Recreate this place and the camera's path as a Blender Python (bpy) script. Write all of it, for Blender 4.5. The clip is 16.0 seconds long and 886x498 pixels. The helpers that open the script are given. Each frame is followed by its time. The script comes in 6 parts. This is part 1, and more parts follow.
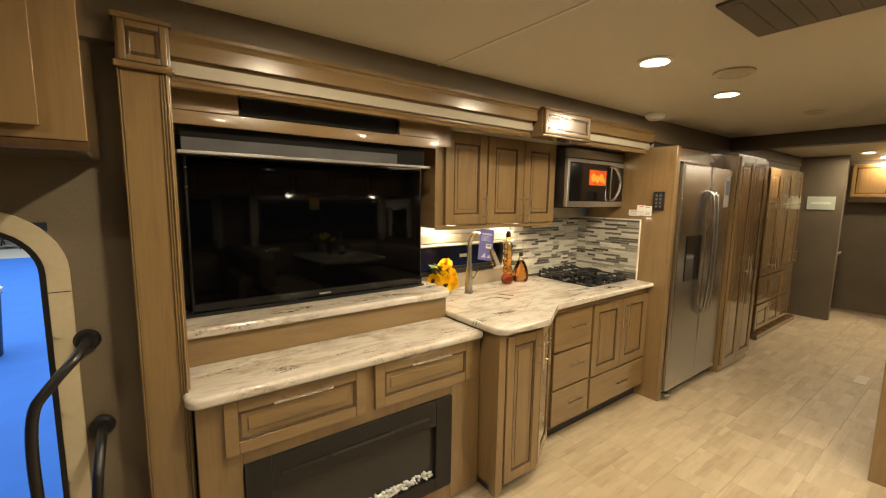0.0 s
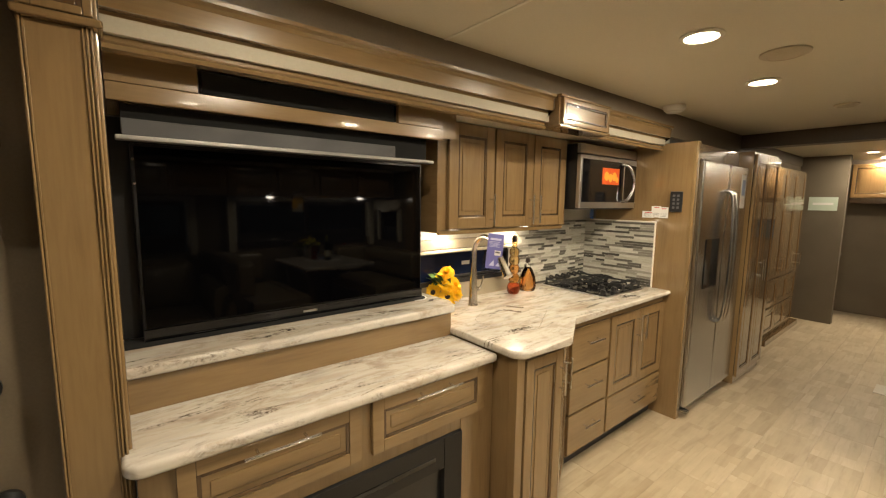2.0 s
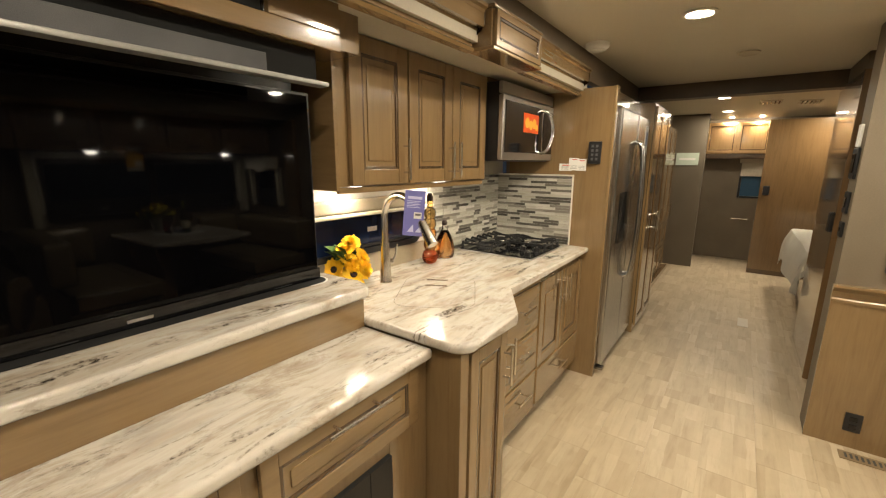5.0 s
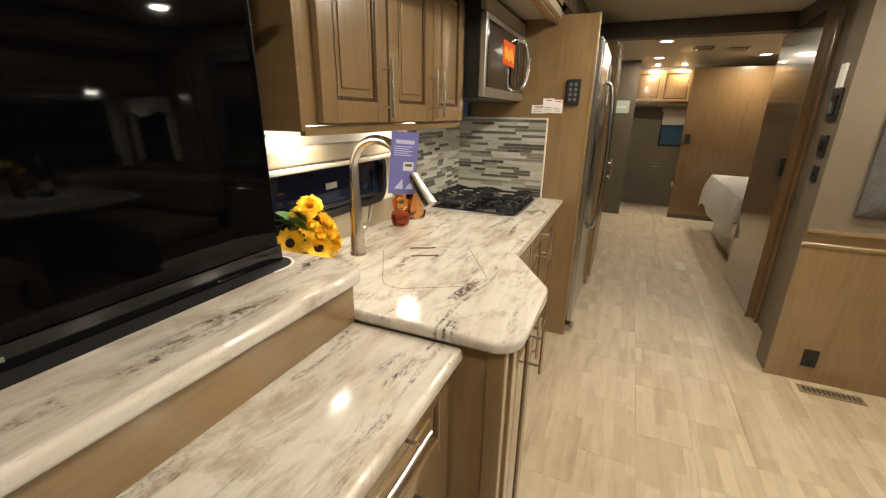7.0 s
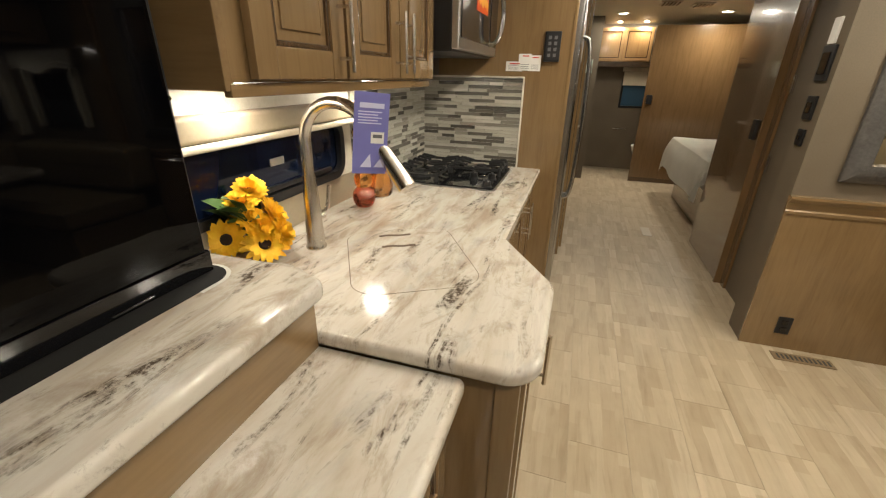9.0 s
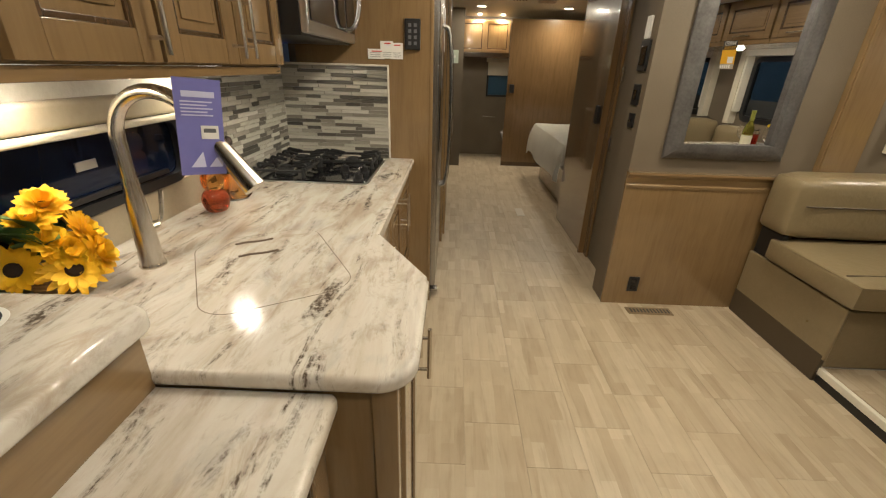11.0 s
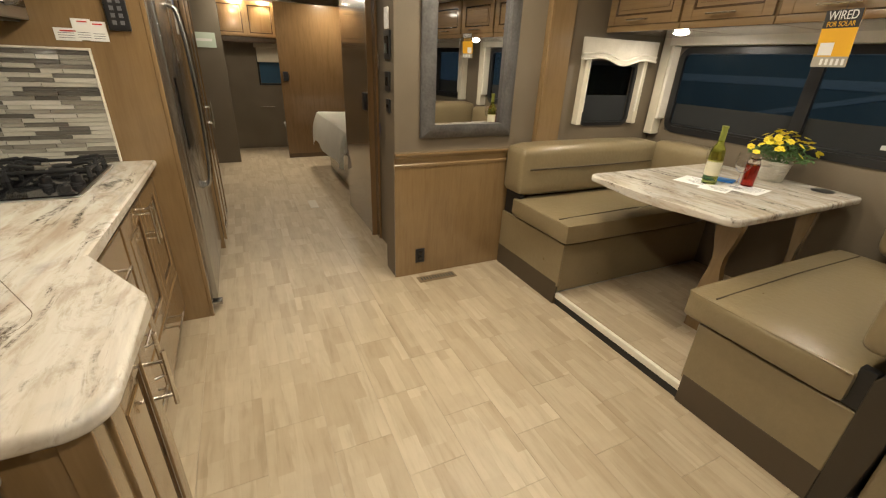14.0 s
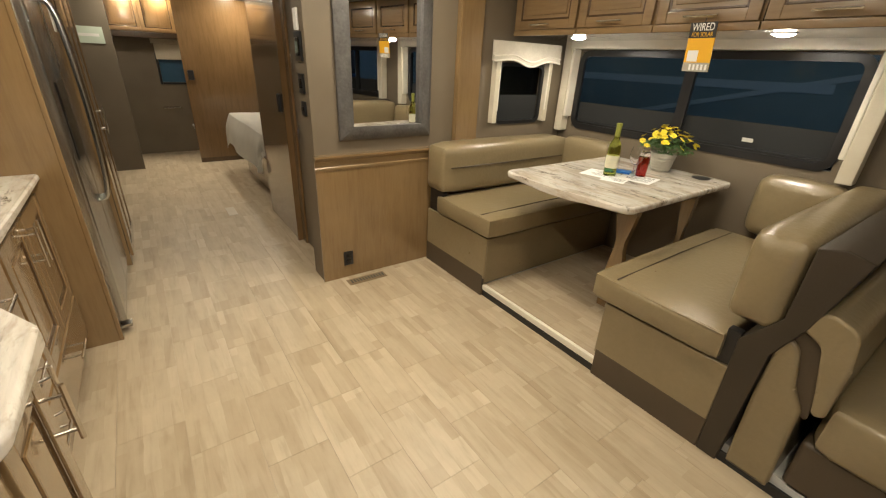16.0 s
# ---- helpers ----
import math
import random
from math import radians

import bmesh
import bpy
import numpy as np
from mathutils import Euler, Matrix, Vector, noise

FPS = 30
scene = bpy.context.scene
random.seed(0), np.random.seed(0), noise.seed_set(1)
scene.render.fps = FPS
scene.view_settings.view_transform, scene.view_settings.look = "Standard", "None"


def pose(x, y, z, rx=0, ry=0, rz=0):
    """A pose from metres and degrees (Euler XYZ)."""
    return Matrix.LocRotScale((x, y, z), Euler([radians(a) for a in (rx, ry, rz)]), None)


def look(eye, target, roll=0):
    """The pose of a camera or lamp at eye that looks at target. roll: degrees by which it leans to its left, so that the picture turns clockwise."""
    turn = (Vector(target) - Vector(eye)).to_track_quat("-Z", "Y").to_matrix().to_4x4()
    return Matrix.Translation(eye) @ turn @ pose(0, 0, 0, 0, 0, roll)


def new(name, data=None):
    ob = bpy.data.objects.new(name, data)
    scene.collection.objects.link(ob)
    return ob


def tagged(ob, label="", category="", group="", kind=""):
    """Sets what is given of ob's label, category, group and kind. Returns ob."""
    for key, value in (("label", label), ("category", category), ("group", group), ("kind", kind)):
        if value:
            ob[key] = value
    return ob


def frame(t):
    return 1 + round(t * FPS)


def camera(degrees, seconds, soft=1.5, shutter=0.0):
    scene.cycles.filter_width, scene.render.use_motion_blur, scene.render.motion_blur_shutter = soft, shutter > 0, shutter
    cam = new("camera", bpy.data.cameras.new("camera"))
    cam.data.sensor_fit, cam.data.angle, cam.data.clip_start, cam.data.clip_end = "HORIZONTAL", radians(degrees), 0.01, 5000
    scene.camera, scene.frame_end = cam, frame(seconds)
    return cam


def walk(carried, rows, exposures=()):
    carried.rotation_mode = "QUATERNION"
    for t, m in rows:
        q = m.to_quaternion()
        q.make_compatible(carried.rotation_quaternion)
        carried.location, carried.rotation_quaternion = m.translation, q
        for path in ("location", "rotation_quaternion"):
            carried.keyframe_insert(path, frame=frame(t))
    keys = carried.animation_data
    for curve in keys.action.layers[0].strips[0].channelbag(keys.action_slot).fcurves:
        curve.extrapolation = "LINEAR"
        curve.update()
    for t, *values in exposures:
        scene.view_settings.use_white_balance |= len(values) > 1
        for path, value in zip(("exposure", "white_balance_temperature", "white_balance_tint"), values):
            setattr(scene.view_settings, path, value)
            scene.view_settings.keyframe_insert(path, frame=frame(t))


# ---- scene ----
cam = camera(94.4, 16.0, soft=1.2)
PATH = [
    (0, (0.19, 0.234, 1.551), (1.374, 1.826, 1.301), 0.8),
    (0.5, (0.224, 0.28, 1.541), (1.408, 1.874, 1.297), 0.8),
    (1, (0.266, 0.377, 1.539), (1.456, 1.966, 1.3), 0.5),
    (1.5, (0.283, 0.46, 1.546), (1.49, 2.037, 1.308), 0.7),
    (2, (0.301, 0.534, 1.54), (1.541, 2.085, 1.301), 0.7),
    (2.5, (0.329, 0.587, 1.533), (1.617, 2.098, 1.291), 0.7),
    (3, (0.357, 0.62, 1.526), (1.705, 2.076, 1.271), 0.8),
    (3.5, (0.401, 0.672, 1.517), (1.81, 2.064, 1.238), 1.0),
    (4, (0.456, 0.769, 1.495), (1.928, 2.09, 1.192), 0.8),
    (4.5, (0.523, 0.869, 1.484), (2.05, 2.111, 1.128), 0.9),
    (4.7, (0.539, 0.903, 1.483), (2.09, 2.106, 1.103), 0.7),
    (7, (0.739, 1.415, 1.42), (2.478, 2.177, 0.792), 0.9),
    (7.5, (0.8, 1.475, 1.404), (2.545, 2.179, 0.726), 1.1),
    (8, (0.899, 1.548, 1.395), (2.649, 2.201, 0.678), 0.9),
    (8.2, (0.93, 1.573, 1.397), (2.681, 2.203, 0.663), 0.9),
    (10.3, (0.98, 1.578, 1.41), (2.791, 1.838, 0.602), 1.7),
    (10.5, (1.016, 1.575, 1.4), (2.837, 1.758, 0.592), 1.7),
    (11, (1.015, 1.532, 1.398), (2.844, 1.561, 0.589), 1.8),
    (11.5, (1.009, 1.494, 1.401), (2.832, 1.369, 0.588), 2.0),
    (12, (1.002, 1.458, 1.399), (2.808, 1.185, 0.584), 2.0),
    (12.5, (0.993, 1.422, 1.402), (2.769, 1.01, 0.58), 2.2),
    (13, (0.986, 1.402, 1.399), (2.723, 0.848, 0.576), 2.3),
    (13.5, (0.97, 1.371, 1.407), (2.658, 0.691, 0.577), 2.3),
    (14, (0.949, 1.341, 1.408), (2.585, 0.543, 0.58), 2.5),
    (14.5, (0.938, 1.32, 1.417), (2.519, 0.421, 0.584), 2.6),
    (15, (0.924, 1.309, 1.422), (2.457, 0.332, 0.59), 2.6),
    (15.5, (0.91, 1.315, 1.431), (2.407, 0.281, 0.6), 2.7),
    (16, (0.892, 1.322, 1.443), (2.365, 0.253, 0.614), 2.8),
]
EXPOSURES = [(0, 0.2, 7300, 10), (1, 0.2, 7300, 10), (2.5, 0.21, 6500, 10), (4.5, 0.22, 6500, 10), (8, 0.0, 6050, 10), (11, -0.26, 6200, 10),
             (13.2, -0.09, 6450, 10), (14.5, 0.0, 6150, 10), (16, 0.08, 6250, 10)]
walk(cam, [(t, look(eye, target, roll)) for t, eye, target, roll in PATH], EXPOSURES)

# ---- light ----
world = bpy.data.worlds.new("hall_dark")
scene.world = world
world.use_nodes = True
world.node_tree.nodes["Background"].inputs[0].default_value = (0.5, 0.6, 0.8, 1)
world.node_tree.nodes["Background"].inputs[1].default_value = 0.03
WARM = (1.0, 0.87, 0.66)


def area_light(name, place, target, size, watts, colour=WARM, shape="DISK", size_y=None, spread=180):
    d = bpy.data.lights.new(name, "AREA")
    d.shape, d.size, d.energy, d.color, d.spread = shape, size, watts, colour, radians(spread)
    if size_y:
        d.size_y = size_y
    ob = new(name, d)
    ob.matrix_basis = look(place, target)
    return ob


# First two are measured downlights; the other five are unseen, added to fill the room.
LAMPS = [(2.03, 1.19, 12), (2.89, 1.215, 15), (1.95, 0.05, 9.5), (2.85, 0.0, 16), (0.75, 1.12, 16), (0.75, 0.05, 2.5), (-0.7, 0.6, 6.5)]
DOWNLIGHTS = [(x, y) for x, y, w in LAMPS]
HALL_LIGHTS = [(5.85, 1.22), (7.2, 1.225), (7.2, 0.09)]
CEIL = 2.15
for lx, ly, watts in LAMPS:
    area_light("downlight_lamp", (lx, ly, CEIL - 0.02), (lx, ly, 0), 0.10, watts)
for (lx, ly), watts in zip(HALL_LIGHTS, (8.0, 9.0, 20.0)):
    area_light("downlight_lamp", (lx, ly, CEIL - 0.02), (lx, ly, 0), 0.10, watts)
for lx in (1.77, 2.96):
    area_light("undercabinet_lamp", (lx, -1.24, 1.616), (lx, -1.24, 0), 0.08, 4.0)
for lx in (1.78, 2.38):
    area_light("undercabinet_lamp", (lx, 2.33, 1.368), (lx, 2.36, 0), 0.07, 1.9)
for ly in (0.85, 1.2):
    area_light("cabinet_spot_lamp", (8.12, ly, 2.1), (8.3, ly, 1.5), 0.06, 9.0)
# Unseen broad fills imitating hall lighting: one over the carpet, one for the parked coach.
area_light("exhibition_hall_fill", (-3.0, 14.0, 8.0), (-3.0, 14.0, -1), 18.0, 3000.0, (0.8, 0.9, 1.0), "SQUARE")
area_light("exhibition_hall_fill", (2.0, -6.0, 7.0), (2.0, -6.5, -1), 6.0, 150.0, (0.82, 1.0, 0.96), "SQUARE")

# ---- materials ----


def node(nt, kind, **inputs):
    n = nt.nodes.new(kind)
    for k, v in inputs.items():
        n.inputs[k.replace("_", " ")].default_value = v
    return n


def ramp(nt, src, stops):
    r = nt.nodes.new("ShaderNodeValToRGB")
    r.color_ramp.elements[0].position, r.color_ramp.elements[0].color = stops[0][0], (*stops[0][1], 1)
    r.color_ramp.elements[1].position, r.color_ramp.elements[1].color = stops[-1][0], (*stops[-1][1], 1)
    for p, c in stops[1:-1]:
        e = r.color_ramp.elements.new(p)
        e.color = (*c, 1)
    nt.links.new(src, r.inputs[0])
    return r.outputs[0]


def mix(nt, a, b, fac, mode="MIX"):
    m = nt.nodes.new("ShaderNodeMix")
    m.data_type, m.blend_type = "RGBA", mode
    for i, v in ((0, fac), (6, a), (7, b)):
        if isinstance(v, (int, float)):
            m.inputs[i].default_value = v
        elif isinstance(v, tuple):
            m.inputs[i].default_value = (*v, 1)
        else:
            nt.links.new(v, m.inputs[i])
    return m.outputs[2]


def material(name, rough=0.5, metal=0.0, coat=0.0, colour=(0.5, 0.5, 0.5)):
    m = bpy.data.materials.new(name)
    m.use_nodes = True
    nt = m.node_tree
    b = nt.nodes["Principled BSDF"]
    b.inputs["Base Color"].default_value = (*colour, 1)
    b.inputs["Roughness"].default_value = rough
    b.inputs["Metallic"].default_value = metal
    b.inputs["Coat Weight"].default_value = coat
    b.inputs["Coat Roughness"].default_value = 0.10
    return m, nt, b


def coords(nt, scale, turn=(0, 0, 0)):
    t = nt.nodes.new("ShaderNodeTexCoord")
    mp = nt.nodes.new("ShaderNodeMapping")
    mp.inputs["Scale"].default_value = scale
    mp.inputs["Rotation"].default_value = [radians(a) for a in turn]
    nt.links.new(t.outputs["Object"], mp.inputs["Vector"])
    return mp.outputs[0]


def noise_tex(nt, vec, scale, detail=4, rough=0.55, distort=0.0):
    n = node(nt, "ShaderNodeTexNoise", Scale=scale, Detail=detail, Roughness=rough, Distortion=distort)
    nt.links.new(vec, n.inputs["Vector"])
    return n.outputs["Fac"]


def bump(nt, b, height, strength, dist=0.002):
    n = node(nt, "ShaderNodeBump", Strength=strength, Distance=dist)
    nt.links.new(height, n.inputs["Height"])
    nt.links.new(n.outputs[0], b.inputs["Normal"])


def mottled(name, c1, c2, rough=0.5, scale=30, scale2=2.5, bumps=0.2, metal=0.0, coat=0.0, stretch=(1, 1, 1), dist=0.001):
    """A plain surface with fine grain and broad uneven tone."""
    m, nt, b = material(name, rough, metal, coat)
    v = coords(nt, stretch)
    fine, broad = noise_tex(nt, v, scale, 5), noise_tex(nt, v, scale2, 2)
    a = ramp(nt, fine, [(0.3, c1), (0.7, c2)])
    mid = tuple((p + q) / 2 for p, q in zip(c1, c2))
    col = mix(nt, a, ramp(nt, broad, [(0.35, c1), (0.65, c2)]), 0.5)
    nt.links.new(mix(nt, col, mid, 0.15), b.inputs["Base Color"])
    r = nt.nodes.new("ShaderNodeMapRange")
    r.inputs[3].default_value, r.inputs[4].default_value = max(0.02, rough - 0.06), rough + 0.08
    nt.links.new(broad, r.inputs[0])
    nt.links.new(r.outputs[0], b.inputs["Roughness"])
    if bumps:
        bump(nt, b, fine, bumps, dist)
    return m


def wood(name, axis, light, dark, rough=0.26, coat=1.0):
    m, nt, b = material(name, rough, 0.0, coat)
    b.inputs["Coat Roughness"].default_value = 0.07
    s = [14.0, 14.0, 14.0]
    s["xyz".index(axis)] = 1.2
    v = coords(nt, s)
    grain = noise_tex(nt, v, 2.2, 6, 0.62, 0.6)
    fine = noise_tex(nt, v, 9.0, 3, 0.5)
    blotch = noise_tex(nt, coords(nt, (1, 1, 1)), 3.0, 2)
    col = ramp(nt, grain, [(0.24, dark), (0.50, light), (0.8, tuple(c * 1.10 for c in light))])
    col = mix(nt, col, ramp(nt, fine, [(0.35, tuple(c * 0.72 for c in dark)), (0.6, light)]), 0.15)
    col = mix(nt, col, ramp(nt, blotch, [(0.3, (0.8, 0.78, 0.76)), (0.7, (1, 1, 1))]), 0.6, "MULTIPLY")
    nt.links.new(col, b.inputs["Base Color"])
    bump(nt, b, grain, 0.05, 0.0005)
    return m


TAN, TAN_D = (0.232, 0.150, 0.069), (0.192, 0.121, 0.053)
wood_z = wood("glazed_maple_upright", "z", TAN, TAN_D)
wood_x = wood("glazed_maple_along", "x", TAN, TAN_D)
wood_y = wood("glazed_maple_across", "y", TAN, TAN_D)
glaze = wood("dark_glaze", "z", (0.085, 0.048, 0.022), (0.05, 0.028, 0.013))
wood_red = wood("brown_door_veneer", "z", (0.165, 0.098, 0.042), (0.122, 0.070, 0.029), 0.24, 1.0)
# Maple of the rear cabinet, with the bright light on it put into the colour.
wood_lit = wood("lit_maple", "z", (0.50, 0.30, 0.12), (0.40, 0.22, 0.085))
wallpaper = mottled("taupe_vinyl_wall", (0.125, 0.098, 0.064), (0.17, 0.135, 0.092), 0.6, 160, 3, 0.25)
wall_dark = mottled("dark_taupe_wall", (0.115, 0.092, 0.062), (0.15, 0.12, 0.085), 0.6, 160, 3, 0.25)
ceiling_mat = mottled("cream_ceiling_vinyl", (0.56, 0.51, 0.40), (0.63, 0.58, 0.46), 0.4, 120, 1.5, 0.12)
white_trim = mottled("off_white_trim", (0.66, 0.62, 0.52), (0.74, 0.70, 0.60), 0.5, 90, 4, 0.08)
beige_frame = mottled("beige_door_frame", (0.50, 0.43, 0.29), (0.58, 0.50, 0.35), 0.45, 60, 4, 0.05)
black_plastic = mottled("black_plastic", (0.008, 0.008, 0.009), (0.014, 0.014, 0.015), 0.35, 120, 5, 0.1)
black_gloss = material("black_gloss", 0.06, 0.0, 0.3, (0.004, 0.004, 0.005))[0]
tv_screen, _, tvb = material("tv_screen_glass", 0.035, 0.0, 0.0, (0.0012, 0.0012, 0.0016))
tvb.inputs["Specular IOR Level"].default_value = 0.20
black_iron = mottled("cast_iron", (0.010, 0.010, 0.011), (0.022, 0.022, 0.022), 0.5, 200, 8, 0.3)
steel = mottled("brushed_steel", (0.40, 0.395, 0.385), (0.48, 0.475, 0.46), 0.24, 90, 3, 0.0, 1.0, 0, (1, 1, 0.03))
steel_x = mottled("brushed_steel_along", (0.55, 0.545, 0.53), (0.63, 0.625, 0.61), 0.32, 90, 3, 0.0, 1.0, 0, (0.03, 1, 1))
nickel = mottled("satin_nickel", (0.62, 0.58, 0.52), (0.70, 0.66, 0.60), 0.24, 80, 6, 0.02, 1.0)
chrome = material("chrome", 0.08, 1.0, 0, (0.8, 0.8, 0.8))[0]
leather = mottled("tan_vinyl_leather", (0.200, 0.154, 0.084), (0.232, 0.181, 0.101), 0.30, 45, 5, 0.45, 0, 0.25, (1, 1, 1), 0.004)
leather_dark = mottled("dark_brown_vinyl", (0.060, 0.043, 0.025), (0.078, 0.056, 0.034), 0.5, 220, 4, 0.3)
# Dark brown vinyl again, with the shadow behind the bench put into its colour.
leather_shaded = mottled("shaded_brown_vinyl", (0.030, 0.022, 0.013), (0.042, 0.031, 0.019), 0.5, 220, 4, 0.3)
grey_cloth = mottled("grey_speaker_cloth", (0.06, 0.06, 0.064), (0.11, 0.11, 0.115), 0.9, 500, 8, 0.5)
pewter = mottled("pewter_frame", (0.085, 0.080, 0.077), (0.17, 0.162, 0.155), 0.42, 70, 12, 0.8, 0.5, 0, (1, 1, 1), 0.003)
mirror_mat = material("mirror_silver", 0.01, 1.0, 0, (0.86, 0.86, 0.86))[0]
bed_white = mottled("white_bedspread", (0.66, 0.63, 0.57), (0.76, 0.73, 0.66), 0.85, 60, 5, 0.4)
blue_carpet = mottled("blue_carpet", (0.02, 0.15, 0.60), (0.03, 0.19, 0.70), 0.9, 200, 2, 0.5)
concrete = mottled("pale_concrete", (0.42, 0.42, 0.40), (0.52, 0.52, 0.5), 0.7, 20, 2, 0.2)
paper = mottled("white_paper", (0.74, 0.73, 0.70), (0.80, 0.79, 0.76), 0.7, 50, 5, 0.0)
shade_fabric = mottled("ivory_shade_fabric", (0.52, 0.47, 0.36), (0.62, 0.57, 0.45), 0.85, 300, 6, 0.4)
slot_brown = mottled("matte_brown_slot", (0.10, 0.07, 0.05), (0.14, 0.10, 0.07), 0.9, 60, 6, 0)
cloth_black = mottled("black_speaker_cloth", (0.003, 0.003, 0.003), (0.006, 0.006, 0.006), 0.95, 400, 6, 0.2)
ink = material("grey_ink", 0.7, 0, 0, (0.12, 0.12, 0.13))[0]
ink_red = material("red_ink", 0.6, 0, 0, (0.55, 0.03, 0.02))[0]
violet_card = mottled("violet_card", (0.16, 0.16, 0.46), (0.20, 0.20, 0.54), 0.5, 30, 4, 0)
pale_card = material("pale_violet_print", 0.5, 0, 0, (0.62, 0.63, 0.85))[0]
yellow_card = material("yellow_card", 0.5, 0, 0, (0.75, 0.40, 0.012))[0]
black_card = material("black_card", 0.5, 0, 0, (0.02, 0.018, 0.016))[0]
green_tag = mottled("pale_green_label", (0.48, 0.56, 0.46), (0.54, 0.61, 0.52), 0.6, 40, 4, 0)
petal = mottled("yellow_petal", (0.80, 0.40, 0.004), (0.90, 0.58, 0.010), 0.6, 60, 8, 0.2)
petal_light = mottled("lemon_petal", (0.72, 0.56, 0.02), (0.80, 0.66, 0.04), 0.6, 60, 8, 0.2)
seed_brown = mottled("seed_head_brown", (0.012, 0.006, 0.003), (0.03, 0.014, 0.006), 0.8, 200, 9, 0.6)
leaf_green = mottled("leaf_green", (0.05, 0.115, 0.03), (0.095, 0.175, 0.05), 0.5, 40, 8, 0.2)
wicker = mottled("woven_wicker", (0.26, 0.15, 0.05), (0.42, 0.26, 0.10), 0.7, 150, 9, 0.7)
wicker_grey = mottled("whitewashed_wicker", (0.36, 0.34, 0.28), (0.52, 0.49, 0.42), 0.7, 150, 9, 0.7)
seam_grey = mottled("grey_grout", (0.50, 0.49, 0.45), (0.58, 0.57, 0.53), 0.8, 90, 8, 0.2)
brass = material("brass", 0.25, 1.0, 0, (0.7, 0.48, 0.2))[0]
ember = mottled("clear_crystal_bed", (0.55, 0.58, 0.58), (0.75, 0.78, 0.78), 0.12, 60, 8, 0.3)


def glow(name, colour, strength):
    m = bpy.data.materials.new(name)
    m.use_nodes = True
    b = m.node_tree.nodes["Principled BSDF"]
    b.inputs["Base Color"].default_value = (*colour, 1)
    b.inputs["Emission Color"].default_value = (*colour, 1)
    b.inputs["Emission Strength"].default_value = strength
    return m


lamp_glow = glow("lamp_diffuser_glow", (1.0, 0.90, 0.72), 30.0)
puck_glow = glow("puck_lens_glow", (1.0, 0.93, 0.80), 110.0)
led_blue = glow("panel_led", (0.3, 0.7, 1.0), 0.6)


def glass(name, colour=(1, 1, 1), rough=0.02, ior=1.45):
    m, nt, b = material(name, rough, 0, 0, colour)
    b.inputs["Transmission Weight"].default_value = 1.0
    b.inputs["IOR"].default_value = ior
    return m


clear_glass = glass("clear_glass")
green_glass = glass("olive_bottle_glass", (0.42, 0.46, 0.08))
amber_glass = glass("amber_liquid", (0.86, 0.42, 0.12))
honey_glass = glass("golden_liquid", (0.95, 0.66, 0.28))
cherry_glass = glass("dark_cherry_liquid", (0.50, 0.10, 0.04))
red_glass = glass("red_liquid", (0.62, 0.03, 0.012))
tinted_glass = glass("dark_tinted_glass", (0.24, 0.28, 0.29), 0.0, 1.18)
kitchen_pane = material("blue_black_pane", 0.05, 0, 0, (0.006, 0.012, 0.035))[0]
blind_cloth = mottled("night_shade_mesh", (0.008, 0.009, 0.009), (0.014, 0.015, 0.015), 0.8, 300, 5, 0.2)


def marble_top(name, turn):
    m, nt, b = material(name, 0.15, 0, 0.15)
    v = coords(nt, (1.0, 4.6, 2.0), (0, 0, turn))
    broad = noise_tex(nt, v, 1.9, 6, 0.6, 0.8)
    streak = noise_tex(nt, v, 3.2, 9, 0.7, 1.0)
    fleck = noise_tex(nt, coords(nt, (1, 1, 1)), 70, 4, 0.7)
    col = ramp(nt, broad, [(0.28, (0.38, 0.31, 0.24)), (0.42, (0.50, 0.445, 0.37)), (0.56, (0.575, 0.54, 0.48)), (0.72, (0.47, 0.40, 0.325))])
    vein = ramp(nt, streak, [(0.535, (0, 0, 0)), (0.585, (0.4, 0.4, 0.4)), (0.635, (1, 1, 1))])
    speck = ramp(nt, fleck, [(0.44, (1, 1, 1)), (0.58, (0.15, 0.15, 0.15))])
    mask = mix(nt, vein, speck, 1.0, "MULTIPLY")
    blotch = noise_tex(nt, coords(nt, (1.0, 2.2, 2.0), (0, 0, turn + 22)), 6.5, 7, 0.72, 0.6)
    wash = ramp(nt, blotch, [(0.50, (0, 0, 0)), (0.60, (0.45, 0.45, 0.45)), (0.72, (0.8, 0.8, 0.8))])
    col = mix(nt, col, (0.30, 0.225, 0.155), wash)
    grey = noise_tex(nt, coords(nt, (1.0, 3.0, 2.0), (0, 0, turn - 8)), 4.0, 6, 0.65, 0.5)
    haze = ramp(nt, grey, [(0.55, (0, 0, 0)), (0.70, (0.6, 0.6, 0.6))])
    col = mix(nt, col, (0.36, 0.345, 0.33), haze)
    nt.links.new(mix(nt, col, (0.085, 0.064, 0.046), mask), b.inputs["Base Color"])
    return m


marble = marble_top("cream_streaked_marble", 14)
marble_table = marble_top("brown_streaked_marble", -12)


